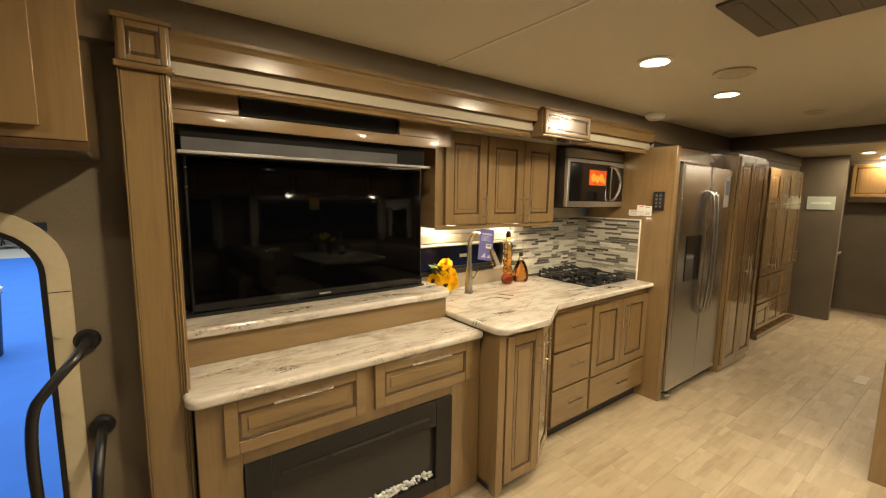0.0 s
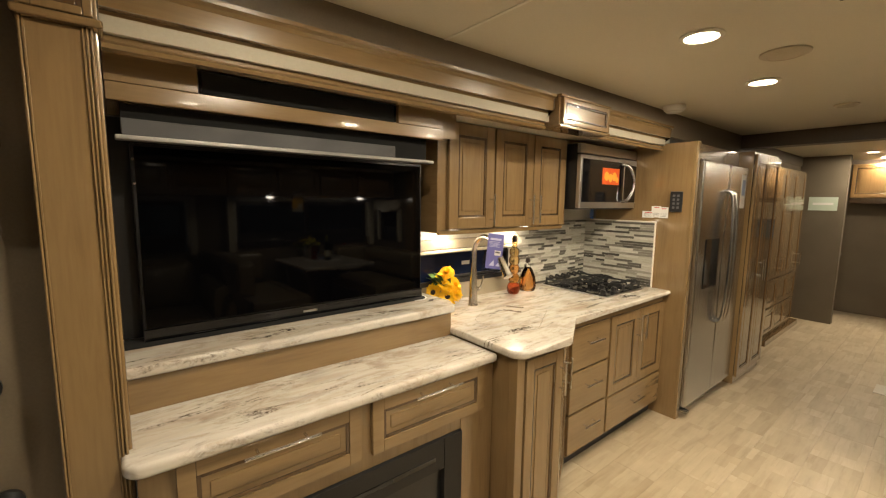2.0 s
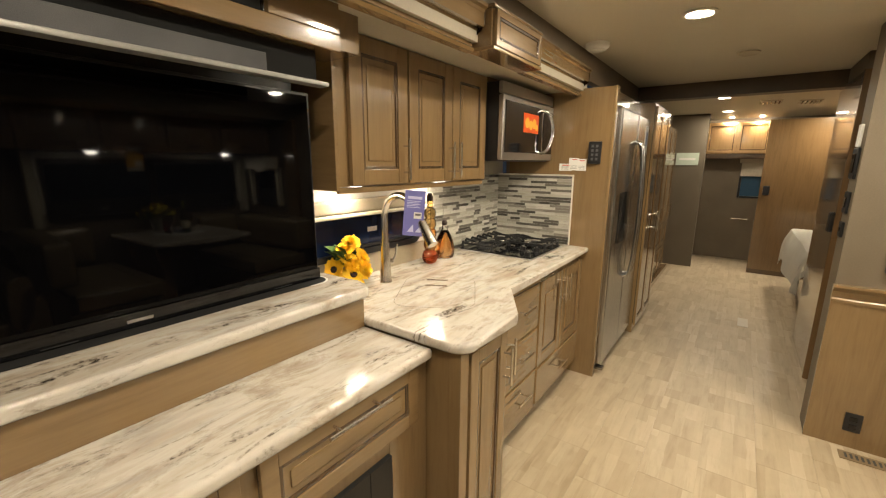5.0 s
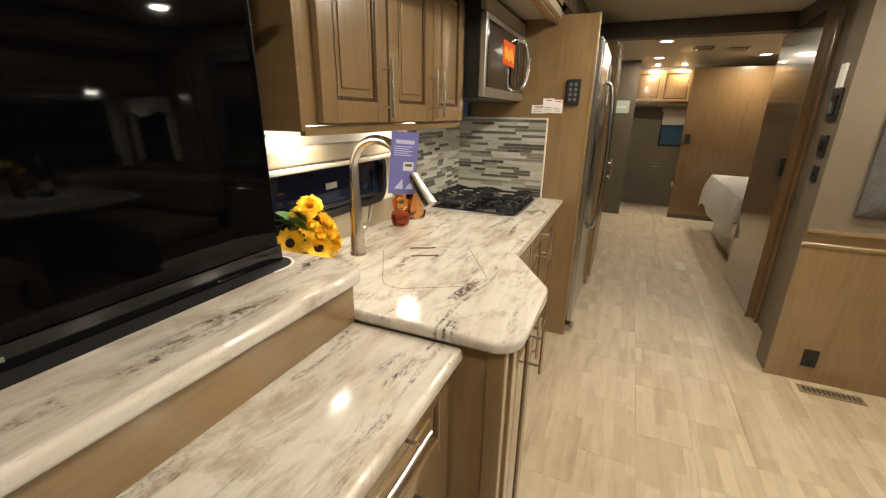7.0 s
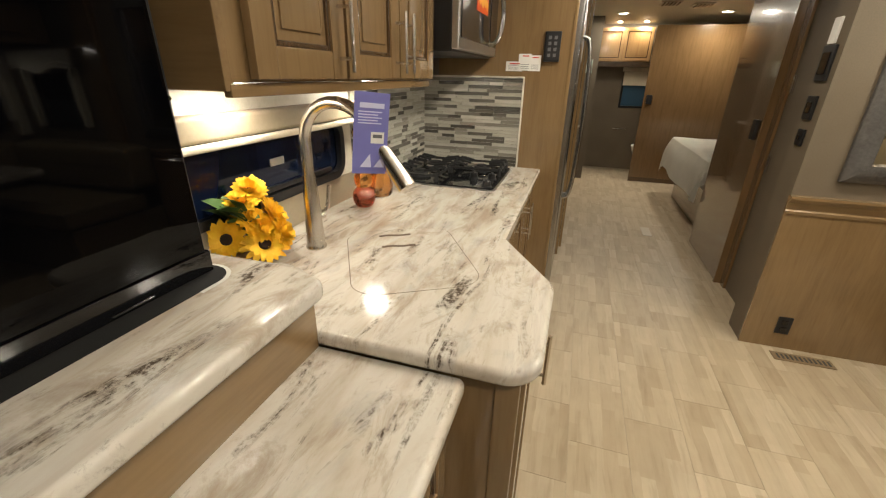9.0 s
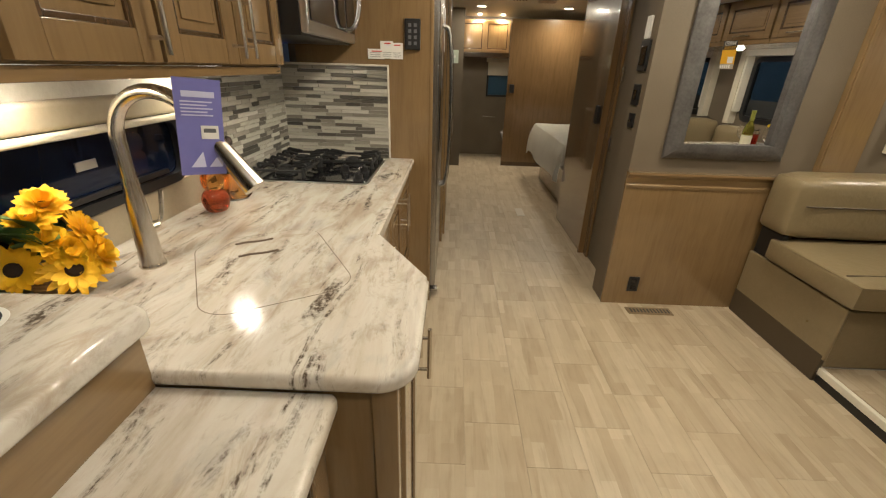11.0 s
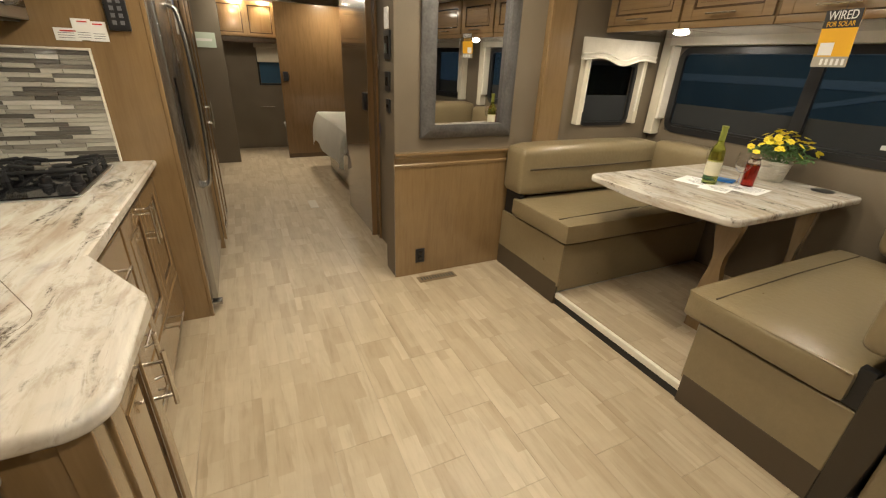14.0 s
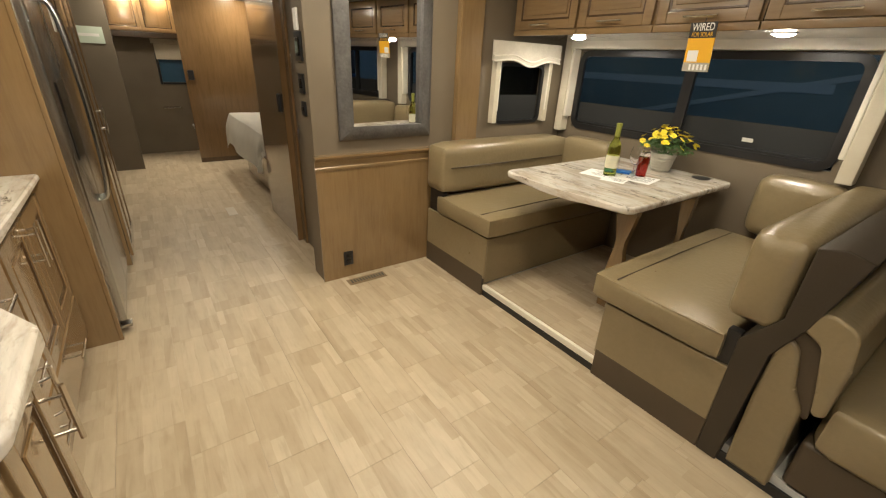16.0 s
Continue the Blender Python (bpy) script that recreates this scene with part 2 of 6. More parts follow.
def plank_mat(name):
    """Stone-look vinyl: each tile carries narrow printed strips in several tones, with soft veins along them."""
    m, nt, b = material(name, 0.42, 0, 0.0)

    def calc(op, a, c):
        n = nt.nodes.new("ShaderNodeMath")
        n.operation = op
        for k, v in enumerate((a, c)):
            if isinstance(v, (int, float)):
                n.inputs[k].default_value = v
            else:
                nt.links.new(v, n.inputs[k])
        return n.outputs[0]

    def chance(x, y, z):
        c = nt.nodes.new("ShaderNodeCombineXYZ")
        for k, v in enumerate((x, y, z)):
            if isinstance(v, (int, float)):
                c.inputs[k].default_value = v
            else:
                nt.links.new(v, c.inputs[k])
        w = nt.nodes.new("ShaderNodeTexWhiteNoise")
        nt.links.new(c.outputs[0], w.inputs["Vector"])
        return w.outputs["Value"], c.outputs[0]

    info = nt.nodes.new("ShaderNodeObjectInfo")
    rand = calc("MULTIPLY", info.outputs["Random"], 37.0)
    t = nt.nodes.new("ShaderNodeTexCoord")
    sep = nt.nodes.new("ShaderNodeSeparateXYZ")
    nt.links.new(t.outputs["Object"], sep.inputs[0])
    x, y = sep.outputs[0], sep.outputs[1]
    sway = noise_tex(nt, coords(nt, (3, 3, 3)), 2.0, 2)
    strip = calc("FLOOR", calc("ADD", calc("MULTIPLY", y, 18.5), calc("MULTIPLY", sway, 0.5)), 0.0)
    shift, _ = chance(strip, rand, 3.0)
    block = calc("FLOOR", calc("MULTIPLY", calc("ADD", x, calc("MULTIPLY", shift, 0.5)), 3.6), 0.0)
    tone, _ = chance(strip, block, rand)
    _, moved_xy = chance(calc("ADD", x, rand), calc("ADD", y, shift), rand)
    mp = nt.nodes.new("ShaderNodeMapping")
    mp.inputs["Scale"].default_value = (2.2, 20, 1)
    nt.links.new(moved_xy, mp.inputs["Vector"])
    vein = noise_tex(nt, mp.outputs[0], 1.6, 5, 0.6, 0.5)
    cloud = noise_tex(nt, moved_xy, 7.0, 4, 0.6)
    col = ramp(nt, tone, [(0, (0.415, 0.330, 0.220)), (0.35, (0.462, 0.376, 0.258)), (0.75, (0.480, 0.394, 0.274)), (1, (0.530, 0.446, 0.322))])
    col = mix(nt, col, ramp(nt, vein, [(0.30, (0.80, 0.775, 0.735)), (0.46, (0.98, 0.975, 0.97)), (0.62, (1.05, 1.05, 1.05))]), 0.8, "MULTIPLY")
    col = mix(nt, col, ramp(nt, cloud, [(0.3, (0.90, 0.885, 0.86)), (0.65, (1.03, 1.03, 1.03))]), 0.6, "MULTIPLY")
    whole = ramp(nt, info.outputs["Random"], [(0, (0.87, 0.865, 0.86)), (1, (0.94, 0.94, 0.94))])
    nt.links.new(mix(nt, col, whole, 1.0, "MULTIPLY"), b.inputs["Base Color"])
    bump(nt, b, vein, 0.08, 0.0006)
    return m


plank_vinyl = plank_mat("pale_oak_vinyl_plank")


def tile_mat(name):
    m, nt, b = material(name, 0.16, 0, 0.3)
    info = nt.nodes.new("ShaderNodeObjectInfo")
    r = ramp(nt, info.outputs["Random"], [(0, (0.58, 0.56, 0.49)), (0.26, (0.50, 0.48, 0.41)), (0.30, (0.25, 0.235, 0.20)), (0.52, (0.38, 0.36, 0.31)),
                                          (0.56, (0.66, 0.64, 0.58)), (0.72, (0.54, 0.52, 0.45)), (0.75, (0.085, 0.08, 0.07)), (1, (0.18, 0.168, 0.145))])
    n = noise_tex(nt, coords(nt, (6, 6, 40)), 3, 4)
    nt.links.new(mix(nt, r, ramp(nt, n, [(0.3, (0.78, 0.77, 0.75)), (0.7, (1, 1, 1))]), 0.8, "MULTIPLY"), b.inputs["Base Color"])
    return m


tile_mosaic = tile_mat("grey_cream_mosaic_tile")

# ---- shape tools ----


def mesh_from(bm, name, mat, smooth=False, angle=35):
    bmesh.ops.recalc_face_normals(bm, faces=bm.faces)
    me = bpy.data.meshes.new(name)
    if smooth:
        for f in bm.faces:
            f.smooth = True
        lim = radians(angle)
        for e in bm.edges:
            if len(e.link_faces) == 2 and e.calc_face_angle(0) > lim:
                e.smooth = False
    bm.to_mesh(me)
    bm.free()
    me.materials.append(mat)
    return me


def part(name, bm, mat, parent, label="", smooth=True, kind=""):
    """One mesh, given in world places, as a part under a thing or a part."""
    ob = new(name, mesh_from(bm, name, mat, smooth))
    if parent is not None:
        ob.parent = parent
        if parent.type == "EMPTY":
            ob.matrix_parent_inverse = parent.matrix_basis.inverted()
    if smooth and len(ob.data.polygons) < 900:
        weighted = ob.modifiers.new("face_weighted_normals", "WEIGHTED_NORMAL")
        weighted.keep_sharp = True
    if label or kind:
        tagged(ob, label=label, kind=kind)
    return ob


def thing(name, place, label, category, group="", kind=""):
    ob = new(name)
    ob.empty_display_size = 0.05
    ob.matrix_basis = pose(*place)
    return tagged(ob, label, category, group, kind)


def single(name, bm, mat, label, category, kind="", group="", smooth=True):
    """A thing that is one mesh."""
    return tagged(part(name, bm, mat, None, "", smooth), label, category, group, kind)


def box(x0, x1, y0, y1, z0, z1, bev=0.0, seg=2, bm=None):
    b = bmesh.new()
    bmesh.ops.create_cube(b, size=1)
    for v in b.verts:
        v.co = Vector(((x0 + x1) / 2 + v.co.x * (x1 - x0), (y0 + y1) / 2 + v.co.y * (y1 - y0), (z0 + z1) / 2 + v.co.z * (z1 - z0)))
    if bev:
        bmesh.ops.bevel(b, geom=b.edges[:], offset=bev, segments=seg, affect="EDGES", profile=0.5)
    if bm is None:
        return b
    return join(bm, b)


def join(bm, other):
    me = bpy.data.meshes.new("tmp")
    other.to_mesh(me)
    other.free()
    bm.from_mesh(me)
    bpy.data.meshes.remove(me)
    return bm


def moved(bm, m):
    bmesh.ops.transform(bm, matrix=m, verts=bm.verts)
    return bm


def prism(poly, z0, z1, bev=0.0, seg=3):
    b = bmesh.new()
    f = b.faces.new([b.verts.new((x, y, z0)) for x, y in poly])
    r = bmesh.ops.extrude_face_region(b, geom=[f])
    for v in r["geom"]:
        if isinstance(v, bmesh.types.BMVert):
            v.co.z = z1
    if bev:
        es = [e for e in b.edges if abs(e.verts[0].co.z - e.verts[1].co.z) < 1e-6]
        bmesh.ops.bevel(b, geom=es, offset=bev, segments=seg, affect="EDGES", profile=0.5)
    return b


def rounded(poly, radii, n=6):
    """Round the corners of a plan outline."""
    out = []
    for i, (p, r) in enumerate(zip(poly, radii)):
        if r <= 0:
            out.append(p)
            continue
        p, a, b = Vector(p), Vector(poly[i - 1]), Vector(poly[(i + 1) % len(poly)])
        da, db = (a - p).normalized(), (b - p).normalized()
        half = da.angle(db) / 2
        d = r / math.tan(half)
        c = p + (da + db).normalized() * (r / math.sin(half))
        s, e = p + da * d - c, p + db * d - c
        a0 = math.atan2(s.y, s.x)
        sweep = (math.atan2(e.y, e.x) - a0 + math.pi) % (2 * math.pi) - math.pi
        for k in range(n + 1):
            t = a0 + sweep * k / n
            out.append((c.x + r * math.cos(t), c.y + r * math.sin(t)))
    return out


def tube(points, r, n=10, bm=None):
    """A round bar along points; r may be one number or one for each point."""
    b = bmesh.new()
    pts = [Vector(p) for p in points]
    rs = r if isinstance(r, (list, tuple)) else [r] * len(pts)
    rings, up = [], None
    for i, p in enumerate(pts):
        d = (pts[min(i + 1, len(pts) - 1)] - pts[max(i - 1, 0)]).normalized()
        if up is None:
            up = d.orthogonal().normalized()
        up = (up - d * up.dot(d)).normalized()
        side = d.cross(up)
        rings.append([b.verts.new(p + (up * math.cos(a) + side * math.sin(a)) * rs[i]) for a in [2 * math.pi * k / n for k in range(n)]])
    for q, s in zip(rings, rings[1:]):
        for k in range(n):
            b.faces.new((q[k], q[(k + 1) % n], s[(k + 1) % n], s[k]))
    b.faces.new(rings[0]), b.faces.new(rings[-1][::-1])
    return b if bm is None else join(bm, b)


def arc(points, steps=6, passes=2):
    """Cut the corners of a line of points."""
    pts = [Vector(p) for p in points]
    for _ in range(passes):
        out = [pts[0]]
        for a, b in zip(pts, pts[1:]):
            out += [a.lerp(b, 0.25), a.lerp(b, 0.75)]
        pts = out + [pts[-1]]
    return pts


def lathe(profile, place, n=24, m=None):
    """Turn (radius, height) pairs round an upright axis."""
    b = bmesh.new()
    rings = []
    for r, z in profile:
        rings.append([b.verts.new((max(r, 1e-4) * math.cos(2 * math.pi * k / n), max(r, 1e-4) * math.sin(2 * math.pi * k / n), z)) for k in range(n)])
    for q, s in zip(rings, rings[1:]):
        for k in range(n):
            b.faces.new((q[k], q[(k + 1) % n], s[(k + 1) % n], s[k]))
    b.faces.new(rings[0]), b.faces.new(rings[-1])
    if m is not None:
        moved(b, m)
    return moved(b, Matrix.Translation(place))


def cushion(x0, x1, y0, y1, z0, z1, r=0.04, puff=0.012, cuts=11):
    """A soft block with rounded edges and swollen faces."""
    b = bmesh.new()
    bmesh.ops.create_cube(b, size=2)
    bmesh.ops.subdivide_edges(b, edges=b.edges[:], cuts=cuts, use_grid_fill=True)
    half = Vector(((x1 - x0) / 2, (y1 - y0) / 2, (z1 - z0) / 2))
    mid = Vector(((x0 + x1) / 2, (y0 + y1) / 2, (z0 + z1) / 2))
    rr = min(r, *half)
    for v in b.verts:
        u = v.co.copy()
        p = Vector(u[i] * half[i] for i in range(3))
        core = Vector(max(-half[i] + rr, min(half[i] - rr, p[i])) for i in range(3))
        d = p - core
        if d.length > 1e-9:
            p = core + d.normalized() * rr
        for i in range(3):
            j, k = (i + 1) % 3, (i + 2) % 3
            if abs(u[i]) > 0.999:
                p[i] += math.copysign(puff, u[i]) * (1 - u[j] ** 2) * (1 - u[k] ** 2)
        v.co = mid + p + noise.noise_vector(p * 5 + mid) * 0.002
    return b


FRONT = {"s": 0, "n": 180, "e": 90, "w": -90}


def face_at(x, y, z, turn=0):
    """A local frame: x along the front, -y out of it, z up."""
    return pose(x, y, z, 0, 0, turn)


def bar_handle(parent, m, length, upright=True, mat=None):
    """A bar pull on two posts; the local origin is its middle."""
    d = (0, 0, 1) if upright else (1, 0, 0)
    d = Vector(d)
    b = tube([d * (-length / 2) + Vector((0, -0.034, 0)), d * (length / 2) + Vector((0, -0.034, 0))], 0.0055, 8)
    for s in (-0.32, 0.32):
        tube([d * (length * s) + Vector((0, 0.001, 0)), d * (length * s) + Vector((0, -0.034, 0))], 0.0045, 8, b)
    return part("handle", moved(b, m), mat or nickel, parent, "satin nickel bar handle")


def panel_door(name, parent, m, w, h, stile=0.055, mat_v=None, mat_h=None, handle=None, panel_mat=None, thick=0.02):
    """A framed door with a recessed panel and a dark glazed bead. Local origin at its lower left, front at y=0."""
    mat_v, mat_h = mat_v or wood_z, mat_h or wood_x
    b = box(0, stile, 0, thick, 0, h, 0.003)
    box(w - stile, w, 0, thick, 0, h, 0.003, 2, b)
    box(stile, w - stile, 0.0005, thick, 0, stile, 0.003, 2, b)
    box(stile, w - stile, 0.0005, thick, h - stile, h, 0.003, 2, b)
    door = part(name, moved(b, m), mat_v, parent)
    g = 0.011
    b = box(stile, stile + g, 0.004, thick, stile, h - stile, 0.002)
    box(w - stile - g, w - stile, 0.004, thick, stile, h - stile, 0.002, 2, b)
    box(stile + g, w - stile - g, 0.004, thick, stile, stile + g, 0.002, 2, b)
    box(stile + g, w - stile - g, 0.004, thick, h - stile - g, h - stile, 0.002, 2, b)
    part("bead", moved(b, m), glaze, door, "dark glazed bead")
    q = stile + g
    b = box(q, w - q, 0.010, thick - 0.001, q, h - q)
    if w - 2 * q > 0.09 and h - 2 * q > 0.09:
        r = 0.02
        box(q + r, w - q - r, 0.0055, 0.011, q + r, h - q - r, 0.0045, 2, b)
    part("panel", moved(b, m), panel_mat or mat_v, door)
    if handle:
        hx, hz, ln, up = handle
        bar_handle(door, m @ pose(hx, 0, hz), ln, up)
    return door


def lettering(text, size, m, mat, parent, name="lettering", align="CENTER"):
    c = bpy.data.curves.new(name, "FONT")
    c.body, c.size, c.extrude, c.align_x = text, size, 0.0004, align
    tmp = bpy.data.objects.new(name, c)
    scene.collection.objects.link(tmp)
    me = bpy.data.meshes.new_from_object(tmp)
    bpy.data.objects.remove(tmp)
    me.transform(m @ pose(0, 0, 0, 90))
    me.materials.clear()
    me.materials.append(mat)
    ob = new(name, me)
    ob.parent = parent
    if parent.type == "EMPTY":
        ob.matrix_parent_inverse = parent.matrix_basis.inverted()
    return ob


# ---- structure ----


def wall(name, boxes, mat, label, kind="structure", cat="wall"):
    b = None
    for v in boxes:
        b = box(*v) if b is None else box(*v, bm=b)
    return single(name, b, mat, label, cat, kind, smooth=False)


ceiling = wall("ceiling", [(-2.6, 8.6, -0.62, 1.98, CEIL, CEIL + 0.06)], ceiling_mat, "cream vinyl ceiling of the motor coach", cat="ceiling")
# Off-white slide ceiling; its dim lighting is put into a darker beige colour.
wall("ceiling_kitchen_slide", [(0.22, 3.4, 1.86, 2.5, 1.932, 1.98)], mottled("dimmed_slide_ceiling", (0.38, 0.34, 0.26), (0.44, 0.40, 0.31), 0.55, 120, 2, 0.1), "off-white ceiling of the kitchen slide-out", cat="ceiling")
wall("ceiling_dinette_slide", [(-0.5, 3.46, -1.76, -0.62, 1.98, 2.02)], ceiling_mat, "cream ceiling over the dinette", cat="ceiling")
wall("ceiling_bedroom", [(3.6, 8.6, -1.9, -0.62, CEIL, CEIL + 0.06)], ceiling_mat, "cream ceiling over the bed", cat="ceiling")
tagged(single("ceiling_seam", box(1.33, 1.342, -0.6, 1.83, CEIL - 0.003, CEIL + 0.001), white_trim, "thin batten across the ceiling", "trim", "structure"))

# entry wall with the door opening
DX0, DX1, DZ = -0.79, -0.025, 1.463
wall("wall_north_front", [(-2.6, DX0, 1.88, 1.96, -1.0, CEIL), (DX1, 0.23, 1.88, 1.96, -0.1, CEIL), (DX0, DX1, 1.88, 1.96, DZ, CEIL)], wallpaper, "taupe vinyl wall beside the entry door")
wall("wall_north_header", [(0.1, 4.9, 1.83, 1.88, 1.99, CEIL)], wallpaper, "taupe wall strip above the wooden cornice")
wall("wall_kitchen_back", [(0.22, 1.44, 2.45, 2.5, 0, 1.931), (2.375, 3.4, 2.45, 2.5, 0, 1.931), (1.44, 2.375, 2.45, 2.5, 0, 1.045), (1.44, 2.375, 2.45, 2.5, 1.235, 1.931)],
     mottled("white_textured_wallboard", (0.56, 0.52, 0.43), (0.68, 0.64, 0.55), 0.6, 70, 5, 0.6, 0, 0, (1, 1, 1), 0.003), "textured white wallboard behind the sink")
wall("wall_kitchen_slide_end", [(0.222, 0.272, 1.90, 2.45, 0, 1.931)], wood_z, "maple end panel of the kitchen slide-out")
wall("wall_fridge_back", [(3.4, 4.9, 2.36, 2.42, 0, CEIL)], wallpaper, "plain wall behind the fridge")
wall("wall_hall_north", [(4.86, 8.6, 1.9, 1.98, 0, CEIL)], wall_dark, "dark taupe hall wall")
wall("wall_rear", [(8.45, 8.53, -1.9, 0.60, 0, CEIL), (8.45, 8.53, 1.0, 1.98, 0, CEIL), (8.45, 8.53, 0.6, 1.0, 0, 0.99), (8.45, 8.53, 0.6, 1.0, 1.36, CEIL)], wallpaper, "taupe rear wall with a small window")
wall("wall_bath_end", [(7.44, 7.54, 1.43, 1.9, 0, CEIL)], wall_dark, "dark taupe end wall of the bathroom")
wall("wall_partition", [(3.412, 3.60, -0.62, 0.505, 0, CEIL), (3.60, 4.20, 0.30, 0.385, 0, CEIL)], wallpaper, "taupe partition wall behind the dinette")
wall("wall_dinette_end", [(3.40, 3.46, -0.94, -0.62, 0, 1.98), (3.40, 3.46, -1.76, -1.40, 0, 1.98), (3.40, 3.46, -1.40, -0.94, 0, 1.03), (3.40, 3.46, -1.40, -0.94, 1.45, 1.98)], wallpaper, "taupe end wall of the dinette slide-out")
WX0, WX1, WZ0, WZ1 = 1.49, 3.26, 0.99, 1.57
wall("wall_dinette_window", [(-0.5, -0.25, -1.76, -1.70, 0, 1.98), (0.95, WX0, -1.76, -1.70, 0, 1.98), (WX1, 3.46, -1.76, -1.70, 0, 1.98), (WX0, WX1, -1.76, -1.70, 0, WZ0), (WX0, WX1, -1.76, -1.70, WZ1, 1.98),
                             (-0.25, 0.95, -1.76, -1.70, 0, WZ0), (-0.25, 0.95, -1.76, -1.70, WZ1, 1.98)], wallpaper, "taupe wall around the dinette windows")
wall("wall_south_header", [(-2.6, 3.41, -0.68, -0.61, 1.98, CEIL), (-2.6, -0.5, -0.68, -0.61, 0, 1.98), (-0.55, -0.5, -1.76, -0.68, 0, 1.98)], wallpaper, "taupe wall around the dinette slide opening")
wall("wall_front", [(-2.66, -2.6, -0.7, 1.9, 0, CEIL)], wall_dark, "plain dark front wall of the coach")
wall("wall_bedroom", [(3.6, 8.6, -1.98, -1.9, 0, CEIL), (3.54, 3.6, -1.9, -0.62, 0, CEIL)], wall_dark, "dark taupe bedroom wall")
wall("beam", [(4.78, 4.92, -0.62, 1.9, 2.03, CEIL - 0.001)], mottled("dark_beam_vinyl", (0.06, 0.042, 0.026), (0.085, 0.06, 0.038), 0.4, 90, 3, 0.1), "dark brown beam across the ceiling", cat="beam")
wall("trim_hall_top", [(4.92, 8.45, 1.885, 1.9, 2.03, CEIL - 0.001), (8.41, 8.45, 0.3, 1.885, 2.06, CEIL - 0.001)], wall_dark, "dark ceiling trim in the hall", cat="trim")

# outside, seen through the entry door
single("ground", box(-60, 60, -40, 60, -1.06, -1.0), blue_carpet, "bright blue exhibition carpet outside", "carpet", "structure", smooth=False)
single("pavement", box(-40, 30, 22.5, 50, -0.999, -0.985), concrete, "pale concrete aisle beyond the carpet", "floor", "structure", smooth=False)
single("backdrop", box(-60, 60, 50, 50.2, -1, 14), mottled("dark_hall_wall", (0.02, 0.022, 0.026), (0.05, 0.052, 0.06), 0.8, 0.6, 0.2, 0), "dark far end of the exhibition hall", "backdrop", "structure", smooth=False)
b = lathe([(0.33, 0), (0.38, 0.98), (0.40, 0.99), (0.40, 1.03), (0.39, 1.04)], (-1.98, 9.3, -1.0), 28)
bin_t = thing("trash_can", (-1.98, 9.3, -1.0), "black round trash can with a pale liner rim", "trash can")
part("body", b, black_plastic, bin_t)
part("liner", lathe([(0.405, 1.0), (0.41, 1.06), (0.38, 1.09), (0.37, 1.02)], (-1.98, 9.3, -1.0), 28), paper, bin_t, "pale plastic liner")
for i, (cx, cy, w, h) in enumerate([(-4.6, 26.0, 1.2, 1.1), (-3.9, 29.0, 1.3, 1.3), (-5.6, 28.0, 1.3, 1.2), (-4.9, 31.0, 1.4, 1.4)]):
    st = thing("folding_chair", (cx, cy, -0.985), "dark folding chair on the far aisle", "chair", "far aisle chairs")
    part("seat", box(cx - w / 2, cx + w / 2, cy - 0.3, cy + 0.3, -0.54, -0.48, 0.02), black_plastic, st)
    part("backrest", box(cx - w / 2, cx + w / 2, cy + 0.3, cy + 0.34, -0.5, -0.98 + h + 0.4, 0.02), black_plastic, st)
    for s in (-1, 1):
        part("leg", tube([(cx + s * w * 0.45, cy - 0.35, -0.985), (cx + s * w * 0.45, cy + 0.3, -0.5)], 0.025), black_plastic, st)
        part("leg", tube([(cx + s * w * 0.45, cy + 0.35, -0.985), (cx + s * w * 0.45, cy - 0.25, -0.5)], 0.025), black_plastic, st)

# entry door frame
door1 = thing("door_1", ((DX0 + DX1) / 2, 1.87, 0), "beige entry door frame with rounded corners, standing open", "door frame", kind="structure")
def arch_ring(x0, x1, z1, width, y0, y1, rad):
    outer = rounded([(x0 - width, -0.1), (x0 - width, z1 + width), (x1 + width, z1 + width), (x1 + width, -0.1)], [0, rad + width, rad + width, 0], 10)
    inner = rounded([(x0, -0.1), (x0, z1), (x1, z1), (x1, -0.1)], [0, rad, rad, 0], 10)
    b = bmesh.new()
    lay = [[b.verts.new((x, y, z)) for x, z in line] for y in (y0, y1) for line in (outer, inner)]
    n = len(outer)
    for i in range(n - 1):
        for p, q in ((0, 1), (2, 3), (0, 2), (1, 3)):
            b.faces.new((lay[p][i], lay[p][i + 1], lay[q][i + 1], lay[q][i]))
    return b
part("frame", arch_ring(DX0 + 0.02, DX1 - 0.02, DZ - 0.02, 0.060, 1.862, 1.88, 0.13), beige_frame, door1)
part("seal", arch_ring(DX0 + 0.03, DX1 - 0.025, DZ - 0.025, 0.014, 1.856, 1.94, 0.125), black_plastic, door1, "black rubber door seal")
for z in (1.345, 1.13, 0.89, 0.66, 0.42):
    part("screw", lathe([(0.001, 0), (0.009, 0.001), (0.012, 0.005)], (DX1 + 0.008, 1.859, z), 12, pose(0, 0, 0, 90)), beige_frame, door1)
part("joint", box(DX1 - 0.018, DX1 + 0.04, 1.8605, 1.863, 1.256, 1.2585), glaze, door1, "thin joint in the frame")

